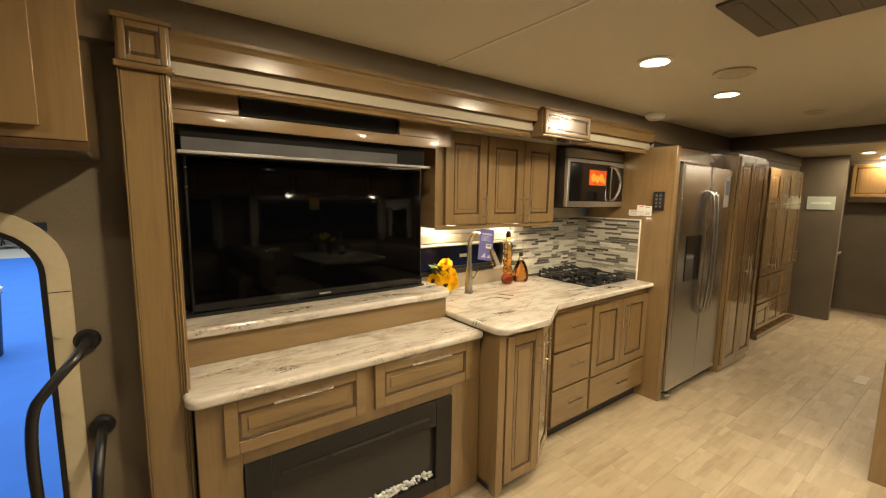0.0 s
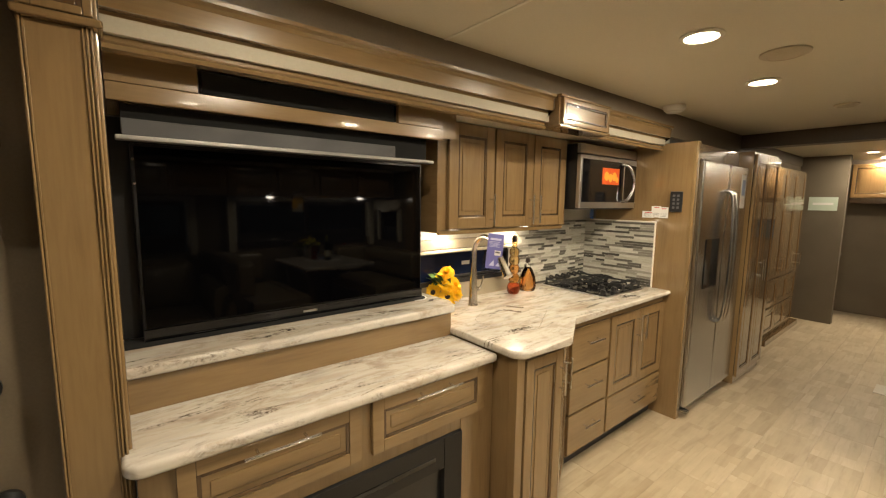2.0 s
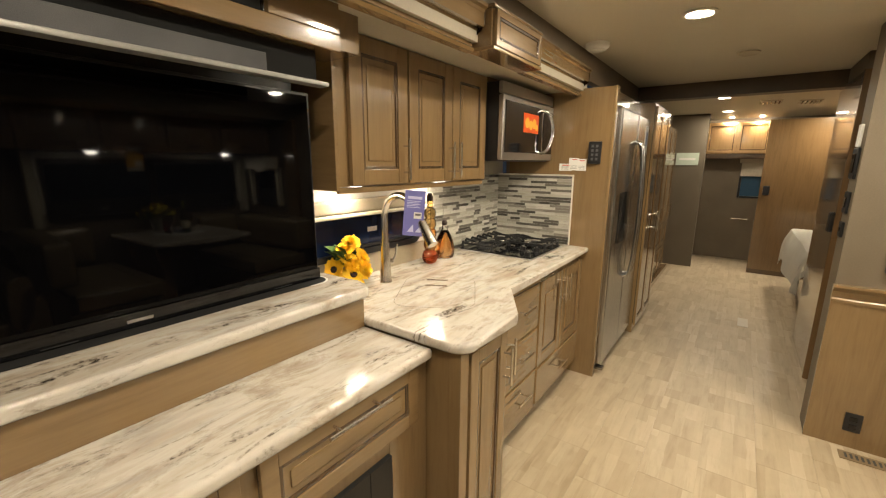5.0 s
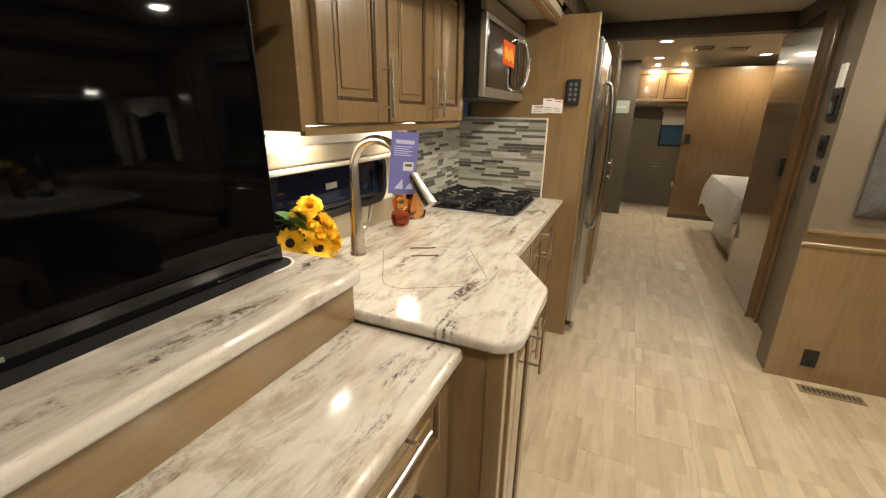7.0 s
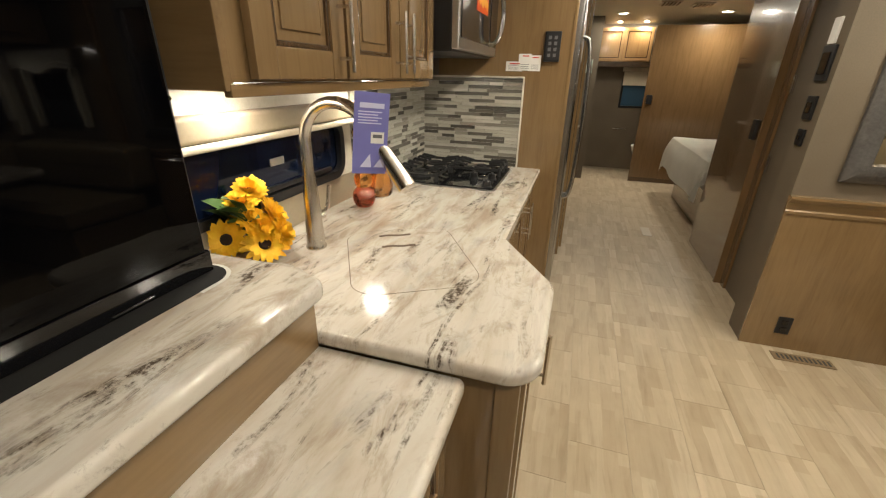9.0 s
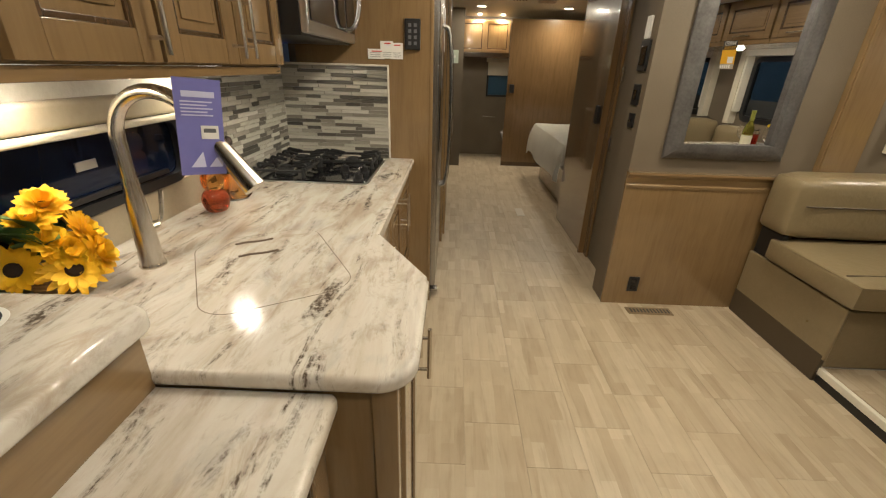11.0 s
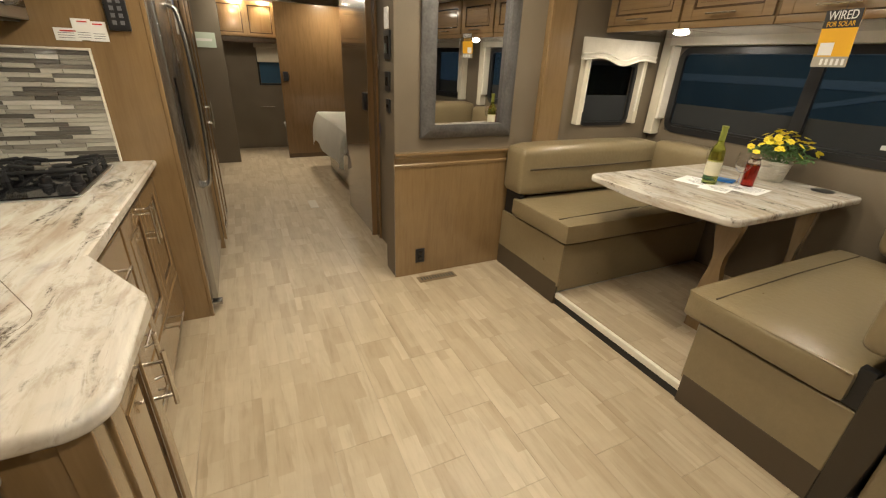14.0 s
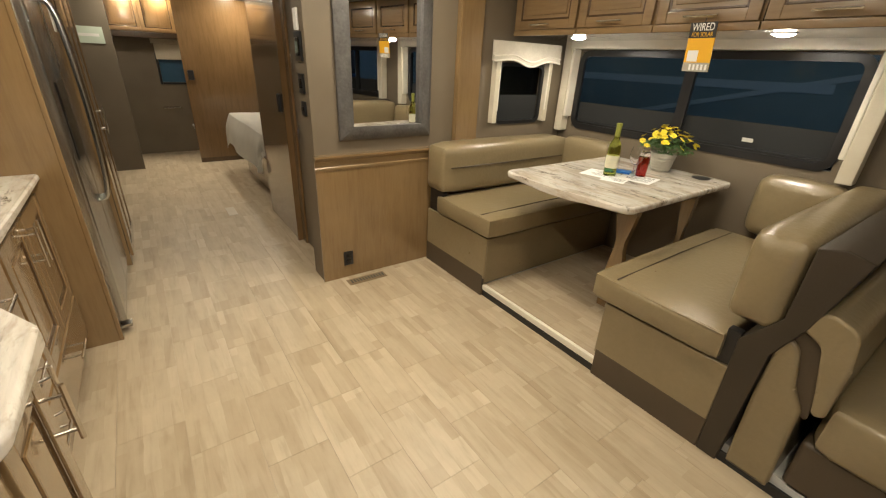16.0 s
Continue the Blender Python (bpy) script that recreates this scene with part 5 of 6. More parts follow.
def sunflowers():
    t = thing("sunflower_basket", (1.80, 2.385, 0.92), "wicker basket of bright yellow sunflowers by the sink", "flowers")
    cx, cy, cz = 1.80, 2.385, 0.922
    part("basket", lathe([(0.046, 0), (0.056, 0.02), (0.060, 0.05), (0.062, 0.056), (0.054, 0.056)], (cx, cy, cz), 22), wicker, t)
    for k in range(4):
        part("weave_band", tube([(cx + (0.051 + 0.003 * k + 0.0022 * (q % 2)) * math.cos(a), cy + (0.051 + 0.003 * k + 0.0022 * (q % 2)) * math.sin(a), cz + 0.008 + 0.013 * k) for q, a in enumerate([2 * math.pi * w / 36 for w in range(37)])], 0.0036, 6), wicker, t)
    part("basket_handle", tube([(cx + 0.054 * math.cos(a) * 0.9, cy - 0.054 * math.cos(a) * 0.45, cz + 0.05 + 0.135 * math.sin(a)) for a in [math.pi * k / 16 for k in range(17)]], 0.0042, 8), wicker, t)
    r = random.Random(8)
    # across, towards the aisle, up, then where each bloom faces
    blooms = [(0.020, 0.066, 0.062, 0.05, 0.85, 0.50, 0.060, True), (-0.066, 0.040, 0.080, -0.35, 0.85, 0.35, 0.052, True), (-0.004, 0.032, 0.122, 0.55, 0.45, 0.75, 0.056, False),
              (0.058, 0.012, 0.120, 0.85, 0.30, 0.45, 0.056, False), (-0.016, 0.004, 0.165, -0.1, 0.35, 0.9, 0.050, False), (0.010, -0.012, 0.190, 0.1, 0.55, 0.7, 0.046, False),
              (0.068, 0.046, 0.080, 0.85, 0.45, 0.25, 0.052, False), (-0.045, -0.035, 0.130, -0.5, -0.3, 0.8, 0.048, True), (0.035, -0.045, 0.135, 0.3, -0.6, 0.7, 0.048, True),
              (0.022, 0.046, 0.098, 0.35, 0.75, 0.5, 0.050, False)]
    across, out, up = Vector((0.73, -0.68, 0)), Vector((-0.68, -0.73, 0)), Vector((0, 0, 1))
    for a0, o0, u0, na, no, nu, size, head_open in blooms:
        n = (across * na + out * no + up * nu).normalized()
        m = Matrix.Translation(Vector((cx, cy, cz)) + across * a0 + out * o0 + up * u0) @ n.to_track_quat("Z", "Y").to_matrix().to_4x4() @ Matrix.Rotation(r.random() * 6, 4, "Z")
        b = bmesh.new()
        rings = [(0, size, 17), (1, size * 0.90, 16), (2, size * 0.74, 13)] + ([] if head_open else [(3, size * 0.56, 11), (4, size * 0.40, 9)])
        for ring, rad, count in rings:
            for k in range(count):
                a = 2 * math.pi * (k + 0.5 * ring + 0.3 * r.random()) / count
                w = 0.0072 + 0.0018 * r.random()
                L = rad * (0.82 + 0.3 * r.random())
                lift, droop = 0.003 + 0.006 * ring, 0.010 * r.random() - 0.004
                left, mid, right = [], [], []
                for u, v in ((0.0, 0.45), (0.35, 0.9), (0.65, 1.0), (0.87, 0.6)):
                    x = 0.010 + (L - 0.010) * u
                    z = lift * (1 - (1 - u) ** 2) + droop * u * u
                    left.append((x, w * v, z)), mid.append((x, 0, z - 0.0022 * v)), right.append((x, -w * v, z))
                rot = Matrix.Rotation(a, 3, "Z")
                left, mid, right = ([b.verts.new(rot @ Vector(p)) for p in line] for line in (left, mid, right))
                tip = b.verts.new(rot @ Vector((L, 0, lift + droop)))
                for q in range(3):
                    b.faces.new((left[q], mid[q], mid[q + 1], left[q + 1])), b.faces.new((mid[q], right[q], right[q + 1], mid[q + 1]))
                b.faces.new((left[3], mid[3], tip)), b.faces.new((mid[3], right[3], tip))
        fl = part("flower", moved(b, m), petal, t)
        if head_open:
            part("seed_head", lathe([(0.0155, 0), (0.016, 0.004), (0.011, 0.009), (0.001, 0.010)], (0, 0, 0), 16, m), seed_brown, fl)
        stem = Vector((cx, cy, cz + 0.03))
        head = m.translation - n * 0.004
        part("stem", tube([tuple(head), tuple(head * 0.5 + stem * 0.5 - n * 0.012), tuple(stem)], 0.0028, 6), leaf_green, t)
    for k in range(14):
        a, up_z = (2.2 + 1.3 * r.random(), 0.06 + 0.08 * r.random()) if k < 6 else (2 * math.pi * k / 8 + r.random(), 0.045 + 0.09 * r.random())
        b = bmesh.new()
        L, w = (0.10 if k < 6 else 0.065) + 0.02 * r.random(), 0.026 if k < 6 else 0.018
        pr = [(0, 0), (0.25, 0.8), (0.55, 1), (0.8, 0.6), (1, 0)]
        top = [b.verts.new((L * u, w * v, 0.02 * math.sin(u * 3))) for u, v in pr]
        mid = [b.verts.new((L * u, 0, 0.02 * math.sin(u * 3) - 0.005)) for u, v in pr[1:-1]]
        bot = [b.verts.new((L * u, -w * v, 0.02 * math.sin(u * 3))) for u, v in pr[1:-1]]
        b.faces.new([top[0], top[1], mid[0]]), b.faces.new([top[1], top[2], mid[1], mid[0]]), b.faces.new([top[2], top[3], mid[2], mid[1]]), b.faces.new([top[3], top[4], mid[2]])
        b.faces.new([top[0], mid[0], bot[0]]), b.faces.new([mid[0], mid[1], bot[1], bot[0]]), b.faces.new([mid[1], mid[2], bot[2], bot[1]]), b.faces.new([mid[2], top[4], bot[2]])
        part("leaf", moved(b, pose(cx + 0.03 * math.cos(a), cy + 0.03 * math.sin(a), cz + up_z, 70 * r.random() - 35, -40, math.degrees(a))), leaf_green, t)
sunflowers()

jug = thing("bubble_bottle", (2.345, 2.335, 0.922), "tall stacked-bubble glass bottle of amber preserve", "bottle")
for k, (r, base, hgt, mat) in enumerate(((0.044, 0.0, 0.078, cherry_glass), (0.036, 0.078, 0.060, amber_glass), (0.036, 0.138, 0.060, amber_glass), (0.035, 0.198, 0.057, honey_glass), (0.033, 0.255, 0.052, honey_glass))):
    pr = [(0.020 + (r - 0.020) * math.sin(math.pi * q / 12), base + hgt * (1 - math.cos(math.pi * q / 12)) / 2) for q in range(13)]
    if k == 4:
        pr += [(0.016, 0.312), (0.015, 0.34), (0.018, 0.345), (0.018, 0.352)]
    part("bubble", lathe(pr, (2.345, 2.335, 0.922), 24), mat, jug, "coloured preserve in clear glass")
part("stopper", lathe([(0.016, 0.35), (0.019, 0.37), (0.012, 0.39), (0.001, 0.395)], (2.345, 2.335, 0.922), 16), seed_brown, jug)
jar = thing("decanter", (2.485, 2.335, 0.922), "flattened teardrop glass decanter of amber liquid", "bottle")
flat = Matrix.Rotation(radians(-40), 4, "Z") @ Matrix.Diagonal((1.0, 0.55, 1, 1))
part("glass", lathe([(0.001, 0), (0.044, 0.002), (0.056, 0.015), (0.060, 0.05), (0.054, 0.10), (0.036, 0.145), (0.018, 0.175), (0.014, 0.20), (0.018, 0.205)], (2.485, 2.335, 0.922), 24, flat), clear_glass, jar)
part("liquid", lathe([(0.001, 0.005), (0.040, 0.006), (0.052, 0.018), (0.056, 0.05), (0.050, 0.098), (0.033, 0.142), (0.017, 0.168), (0.001, 0.168)], (2.485, 2.335, 0.922), 24, flat), amber_glass, jar, "amber liquid")
part("stopper", lathe([(0.012, 0.20), (0.017, 0.213), (0.012, 0.228), (0.001, 0.232)], (2.485, 2.335, 0.922), 16), seed_brown, jar)

ck = thing("gas_cooktop", (3.0, 2.17, 0.922), "black three-burner gas cooktop with cast iron grates", "cooktop")
part("steel_rim", prism(rounded([(2.742, 1.895), (3.25, 1.895), (3.25, 2.42), (2.742, 2.42)], [0.02] * 4), 0.9225, 0.928, 0.002, 1), steel_x, ck)
part("glass_top", prism(rounded([(2.750, 1.903), (3.242, 1.903), (3.242, 2.412), (2.750, 2.412)], [0.02] * 4), 0.9278, 0.933, 0.002, 1), black_gloss, ck)
for bx, by, br in ((2.885, 2.30, 0.036), (3.115, 2.30, 0.045), (3.115, 2.04, 0.040)):
    bu = part("burner", lathe([(br + 0.012, 0), (br + 0.01, 0.008), (br, 0.012), (br, 0.022), (br - 0.01, 0.026), (0.001, 0.026)], (bx, by, 0.933), 22), black_iron, ck)
    part("burner_cap", lathe([(br - 0.012, 0.0265), (br - 0.012, 0.031), (br - 0.017, 0.034), (0.001, 0.034)], (bx, by, 0.933), 22), black_iron, bu)
    part("flame_ring", lathe([(br + 0.0125, 0.010), (br + 0.014, 0.013), (br + 0.0125, 0.016)], (bx, by, 0.933), 22), nickel, bu, "pale metal burner ring")
for gx0, gx1, gy0, gy1 in ((2.785, 3.225, 2.185, 2.40), (3.01, 3.225, 1.925, 2.175)):
    b = tube([(gx0, gy0, 0.962), (gx1, gy0, 0.962), (gx1, gy1, 0.962), (gx0, gy1, 0.962), (gx0, gy0, 0.962)], 0.0075, 6)
    part("grate_frame", b, black_iron, ck)
    for gx in (gx0, (gx0 + gx1) / 2, gx1):
        for gy in (gy0, gy1):
            part("grate_foot", tube([(gx, gy, 0.9325), (gx, gy, 0.976)], [0.010, 0.0075], 6), black_iron, ck)
    n = 6 if gx1 - gx0 > 0.3 else 3
    for k in range(n):
        gx = gx0 + (gx1 - gx0) * (k + 0.5) / n
        for ya, yb in ((gy0, gy0 + 0.075), (gy1, gy1 - 0.075)):
            part("grate_finger", tube(arc([(gx, ya, 0.962), (gx, ya, 0.985), (gx, ya * 0.7 + yb * 0.3, 0.982), (gx, yb, 0.972)], 3, 1), 0.0068, 6), black_iron, ck)
for kx, ky in ((2.92, 1.945), (2.775, 1.94), (2.92, 2.035)):
    kn = part("knob", lathe([(0.024, 0), (0.023, 0.006), (0.019, 0.008), (0.018, 0.028), (0.015, 0.031), (0.001, 0.031)], (kx, ky, 0.933), 18), black_plastic, ck)
    part("pointer", box(kx - 0.017, kx + 0.017, ky - 0.004, ky + 0.004, 0.955, 0.970, 0.002), black_plastic, kn)

# ---- dinette ----
sf = thing("slide_floor", (2.2, -1.0, 0.0), "raised plank floor of the dinette slide-out with a pale edge", "floor", kind="structure")
part("deck", box(-0.5, 3.40, -1.70, -0.36, 0.0, 0.078), seam_grey, sf)
part("edge_trim", box(1.2, 3.40, -0.36, -0.335, 0.045, 0.082, 0.004), white_trim, sf, "pale edge strip")
part("skirt", box(-0.5, 3.40, -0.352, -0.340, 0.0, 0.044), black_plastic, sf, "black rubber skirt")

b1 = thing("dinette_bench", (3.0, -1.0, 0.08), "tan vinyl dinette bench with its back to the partition wall", "bench", "dinette benches")
part("base", box(2.70, 3.385, -1.69, -0.345, 0.0825, 0.415, 0.012, 3), leather, b1)
part("front_panel", box(2.69, 3.385, -0.344, -0.325, 0.13, 0.425, 0.008, 3), leather, b1)
part("kick", box(2.70, 3.385, -0.346, -0.322, 0.0, 0.155, 0.006), leather_dark, b1, "dark brown kick strip")
part("seat", cushion(2.655, 3.25, -1.55, -0.305, 0.432, 0.565, 0.024, 0.008), leather, b1)
part("seat_piping", tube(arc([(3.2, -0.306, 0.553), (2.67, -0.306, 0.553), (2.656, -0.32, 0.553), (2.656, -1.5, 0.553)], 3, 2), 0.004, 6), leather, b1)
part("seat_seam", tube([(2.765, -0.325, 0.5655), (2.765, -0.9, 0.574), (2.765, -1.5, 0.567)], 0.0035, 6), leather_dark, b1, "stitched seam along the seat")
# Black box painted in for the shade between seat and back.
part("seat_gap_shade", box(3.2, 3.37, -0.37, -0.335, 0.425, 0.59, 0.004), black_plastic, b1)
part("back", cushion(3.16, 3.396, -1.60, -0.305, 0.585, 0.92, 0.05, 0.01), leather, b1)
part("back_seam", tube([(3.153, -0.36, 0.775), (3.147, -0.9, 0.775), (3.153, -1.5, 0.775)], 0.0045, 6), leather_dark, b1, "stitched seam across the back")
part("corner_cushion", cushion(2.75, 3.20, -1.698, -1.53, 0.58, 0.925, 0.05, 0.01), leather, b1)
b2 = thing("dinette_bench", (1.5, -1.0, 0.08), "tan vinyl dinette bench with a tall dark-backed seat", "bench", "dinette benches")
part("base", box(1.262, 1.80, -1.69, -0.345, 0.0825, 0.415, 0.012, 3), leather, b2)
part("front_panel", box(1.262, 1.81, -0.344, -0.325, 0.13, 0.425, 0.008, 3), leather, b2)
part("kick", box(1.262, 1.80, -0.346, -0.322, 0.0, 0.155, 0.006), leather_dark, b2, "dark brown kick strip")
part("seat", cushion(1.30, 1.885, -1.55, -0.305, 0.432, 0.565, 0.024, 0.010), leather, b2)
part("seat_piping", tube(arc([(1.31, -0.306, 0.553), (1.87, -0.306, 0.553), (1.884, -0.32, 0.553), (1.884, -1.5, 0.553)], 3, 2), 0.004, 6), leather, b2)
part("seat_seam", tube([(1.775, -0.325, 0.5655), (1.775, -0.9, 0.575), (1.775, -1.5, 0.567)], 0.0035, 6), leather_dark, b2, "stitched seam along the seat")
part("back", cushion(1.165, 1.355, -1.62, -0.325, 0.62, 0.978, 0.055, 0.012), leather, b2)
shell = [(1.262, 0.0), (1.268, 0.56), (1.172, 0.70), (1.168, 0.965), (1.10, 0.985), (1.03, 0.965), (1.10, 0.70), (1.165, 0.55), (1.185, 0.0)]
b = prism(shell, 0.322, 1.66, 0.008, 2)
part("back_shell", moved(b, Matrix(((1, 0, 0, 0), (0, 0, -1, 0), (0, 1, 0, 0), (0, 0, 0, 1)))), leather_shaded, b2, "dark brown outer back")
# Black filler imitating the dark gap beside the seat.
part("seat_gap_shade", box(1.264, 1.31, -0.37, -0.33, 0.43, 0.58, 0.004), black_plastic, b2)
part("corner_cushion", cushion(1.36, 1.75, -1.698, -1.55, 0.58, 0.93, 0.05, 0.012), leather, b2)

tb2 = thing("dinette_table", (2.33, -1.08, 0.08), "brown-streaked marble dinette table on two carved legs", "table")
part("tabletop", prism(rounded([(1.905, -0.53), (1.905, -1.655), (2.775, -1.655), (2.775, -0.50), (2.34, -0.455)], [0.07, 0.05, 0.05, 0.06, 0.9], 8), 0.795, 0.835, 0.014, 4), marble_table, tb2)
for ly in (-0.84, -1.32):
    prof3 = [(0.075, 0.80), (0.072, 0.72), (0.055, 0.63), (0.032, 0.54), (0.032, 0.48), (0.055, 0.37), (0.062, 0.26), (0.066, 0.083)]
    b = bmesh.new()
    lx, k = (2.085, 0.9) if ly > -1 else (1.985, 0.5)
    ring = [(lx - w * k, z) for w, z in prof3] + [(lx + w * k, z) for w, z in reversed(prof3)]
    f = b.faces.new([b.verts.new((x, ly - 0.02, z)) for x, z in ring])
    r = bmesh.ops.extrude_face_region(b, geom=[f])
    for v in r["geom"]:
        if isinstance(v, bmesh.types.BMVert):
            v.co.y = ly + 0.02
    part("leg", b, wood_z, tb2)
part("hole_ring", lathe([(0.05, 0), (0.055, 0.003), (0.048, 0.005)], (2.06, -1.55, 0.835), 24), black_plastic, tb2)
part("cup_hole", lathe([(0.048, 0), (0.048, 0.003)], (2.06, -1.55, 0.835), 24), black_gloss, tb2, "black cup holder")

wb = thing("wine_bottle", (2.38, -1.03, 0.835), "olive green wine bottle with a pale label", "bottle")
P = (2.38, -1.03, 0.837)
part("glass", lathe([(0.001, 0), (0.036, 0.001), (0.038, 0.01), (0.038, 0.16), (0.033, 0.195), (0.018, 0.225), (0.014, 0.25), (0.0135, 0.30), (0.016, 0.302), (0.016, 0.315)], P, 26), green_glass, wb)
part("label", lathe([(0.0385, 0.05), (0.0387, 0.052), (0.0387, 0.125), (0.0385, 0.127)], P, 26), mottled("cream_label", (0.58, 0.55, 0.40), (0.66, 0.63, 0.48), 0.6), wb, "pale paper label")
part("foil", lathe([(0.0155, 0.235), (0.0148, 0.302), (0.0168, 0.303), (0.0168, 0.318), (0.001, 0.318)], P, 20), mottled("olive_foil", (0.20, 0.22, 0.04), (0.26, 0.28, 0.06), 0.4), wb)
for x, y in ((2.26, -1.09), (2.46, -1.14)):
    g = thing("wine_glass", (x, y, 0.835), "clear stemmed wine glass on the dinette table", "glass", "wine glasses")
    part("bowl", lathe([(0.004, 0.085), (0.02, 0.092), (0.036, 0.115), (0.040, 0.145), (0.034, 0.19), (0.0335, 0.19), (0.039, 0.145), (0.035, 0.116), (0.019, 0.094), (0.003, 0.088)], (x, y, 0.837), 24), clear_glass, g)
    part("stem", lathe([(0.034, 0), (0.033, 0.002), (0.008, 0.006), (0.0035, 0.02), (0.0035, 0.085)], (x, y, 0.837), 20), clear_glass, g)
rb = thing("red_bottle", (2.27, -1.20, 0.835), "short tumbler of red drink", "drink")
part("drink", lathe([(0.001, 0.002), (0.030, 0.003), (0.034, 0.12), (0.001, 0.121)], (2.27, -1.20, 0.837), 22), red_glass, rb)
part("neck", lathe([(0.034, 0.12), (0.028, 0.15), (0.03, 0.17), (0.029, 0.17), (0.027, 0.15)], (2.27, -1.20, 0.837), 22), clear_glass, rb)
for x, y, a, w in ((2.43, -1.01, 14, 0.20), (2.24, -1.12, 10, 0.21), (2.30, -0.99, 16, 0.14)):
    t = thing("menu_sheet", (x, y, 0.836), "printed white sheet lying on the table", "paper", "table papers")
    z = 0.8365 + (0.0012 if w == 0.21 else 0.0006 if w == 0.14 else 0)
    m = pose(x, y, z, 0, 0, a)
    part("sheet", moved(box(-w / 2, w / 2, -0.10, 0.10, 0, 0.0006), m), paper, t)
    for k in range(6):
        part("text_line", moved(box(-w * 0.4, w * 0.3 - 0.02 * (k % 3), -0.07 + k * 0.024, -0.063 + k * 0.024, 0.0005, 0.0009), m), ink, t)
bl = single("blue_card", moved(box(-0.07, 0.07, -0.04, 0.04, 0, 0.012, 0.003), pose(2.40, -1.17, 0.8385, 0, 0, 20)), mottled("bright_blue_card", (0.02, 0.14, 0.5), (0.03, 0.2, 0.6), 0.4), "bright blue folded card on the table", "card")

def daisies():
    cx, cy, cz = 2.31, -1.50, 0.836
    t = thing("flower_basket", (cx, cy, cz), "whitewashed basket of small yellow flowers on the table", "flowers")
    part("basket", lathe([(0.055, 0), (0.065, 0.03), (0.075, 0.09), (0.082, 0.12), (0.076, 0.12), (0.07, 0.09)], (cx, cy, cz), 24), wicker_grey, t)
    for k in range(6):
        part("weave_band", lathe([(0.058 + 0.0035 * k, 0.010 + 0.018 * k), (0.064 + 0.0035 * k, 0.016 + 0.018 * k), (0.060 + 0.0035 * k, 0.022 + 0.018 * k)], (cx, cy, cz), 24), wicker_grey, t)
    r = random.Random(21)
    b = bmesh.new()
    for k in range(150):
        a, u = r.random() * 2 * math.pi, r.random() ** 0.5
        p = Vector((cx + 0.16 * u * math.cos(a), cy + 0.13 * u * math.sin(a), cz + 0.12 + 0.10 * (1 - u * u) * r.random() + 0.02))
        L, w = 0.03 + 0.02 * r.random(), 0.010
        q = [b.verts.new((Matrix.Translation(p) @ pose(0, 0, 0, r.uniform(-50, 50), r.uniform(-50, 50), r.random() * 360)) @ Vector(v)) for v in ((0, 0, 0), (L * 0.5, w, 0.006), (L, 0, 0), (L * 0.5, -w, 0.006))]
        b.faces.new(q)
    part("foliage", b, leaf_green, t, kind="stuff", smooth=False)
    b = bmesh.new()
    for k in range(22):
        p = (cx + r.uniform(-0.1, 0.1), cy + r.uniform(-0.08, 0.08), cz + r.uniform(0.15, 0.22))
        tube([(cx + r.uniform(-0.03, 0.03), cy + r.uniform(-0.03, 0.03), cz + 0.1), p], 0.002, 5, b)
    part("stems", b, leaf_green, t, kind="stuff")
    for k in range(46):
        a, u = r.random() * 2 * math.pi, r.random() ** 0.5
        p = (cx + 0.19 * u * math.cos(a), cy + 0.15 * u * math.sin(a), cz + 0.15 + 0.12 * (1 - u * u) + 0.03 * r.random())
        b = bmesh.new()
        n = 6
        for j in range(n):
            w, L = 0.010, 0.021
            R = Matrix.Rotation(2 * math.pi * j / n, 3, "Z")
            b.faces.new([b.verts.new(R @ Vector(v)) for v in ((0.002, -0.003, 0), (L * 0.6, -w, 0.005), (L, -0.004, 0.003), (L, 0.004, 0.003), (L * 0.6, w, 0.005), (0.002, 0.003, 0))])
        m = pose(*p, r.uniform(-20, 20) - 50 * math.sin(a) * u, r.uniform(-20, 20) + 50 * math.cos(a) * u, r.random() * 90)
        part("flower", moved(b, m), petal_light, t, smooth=False)
daisies()

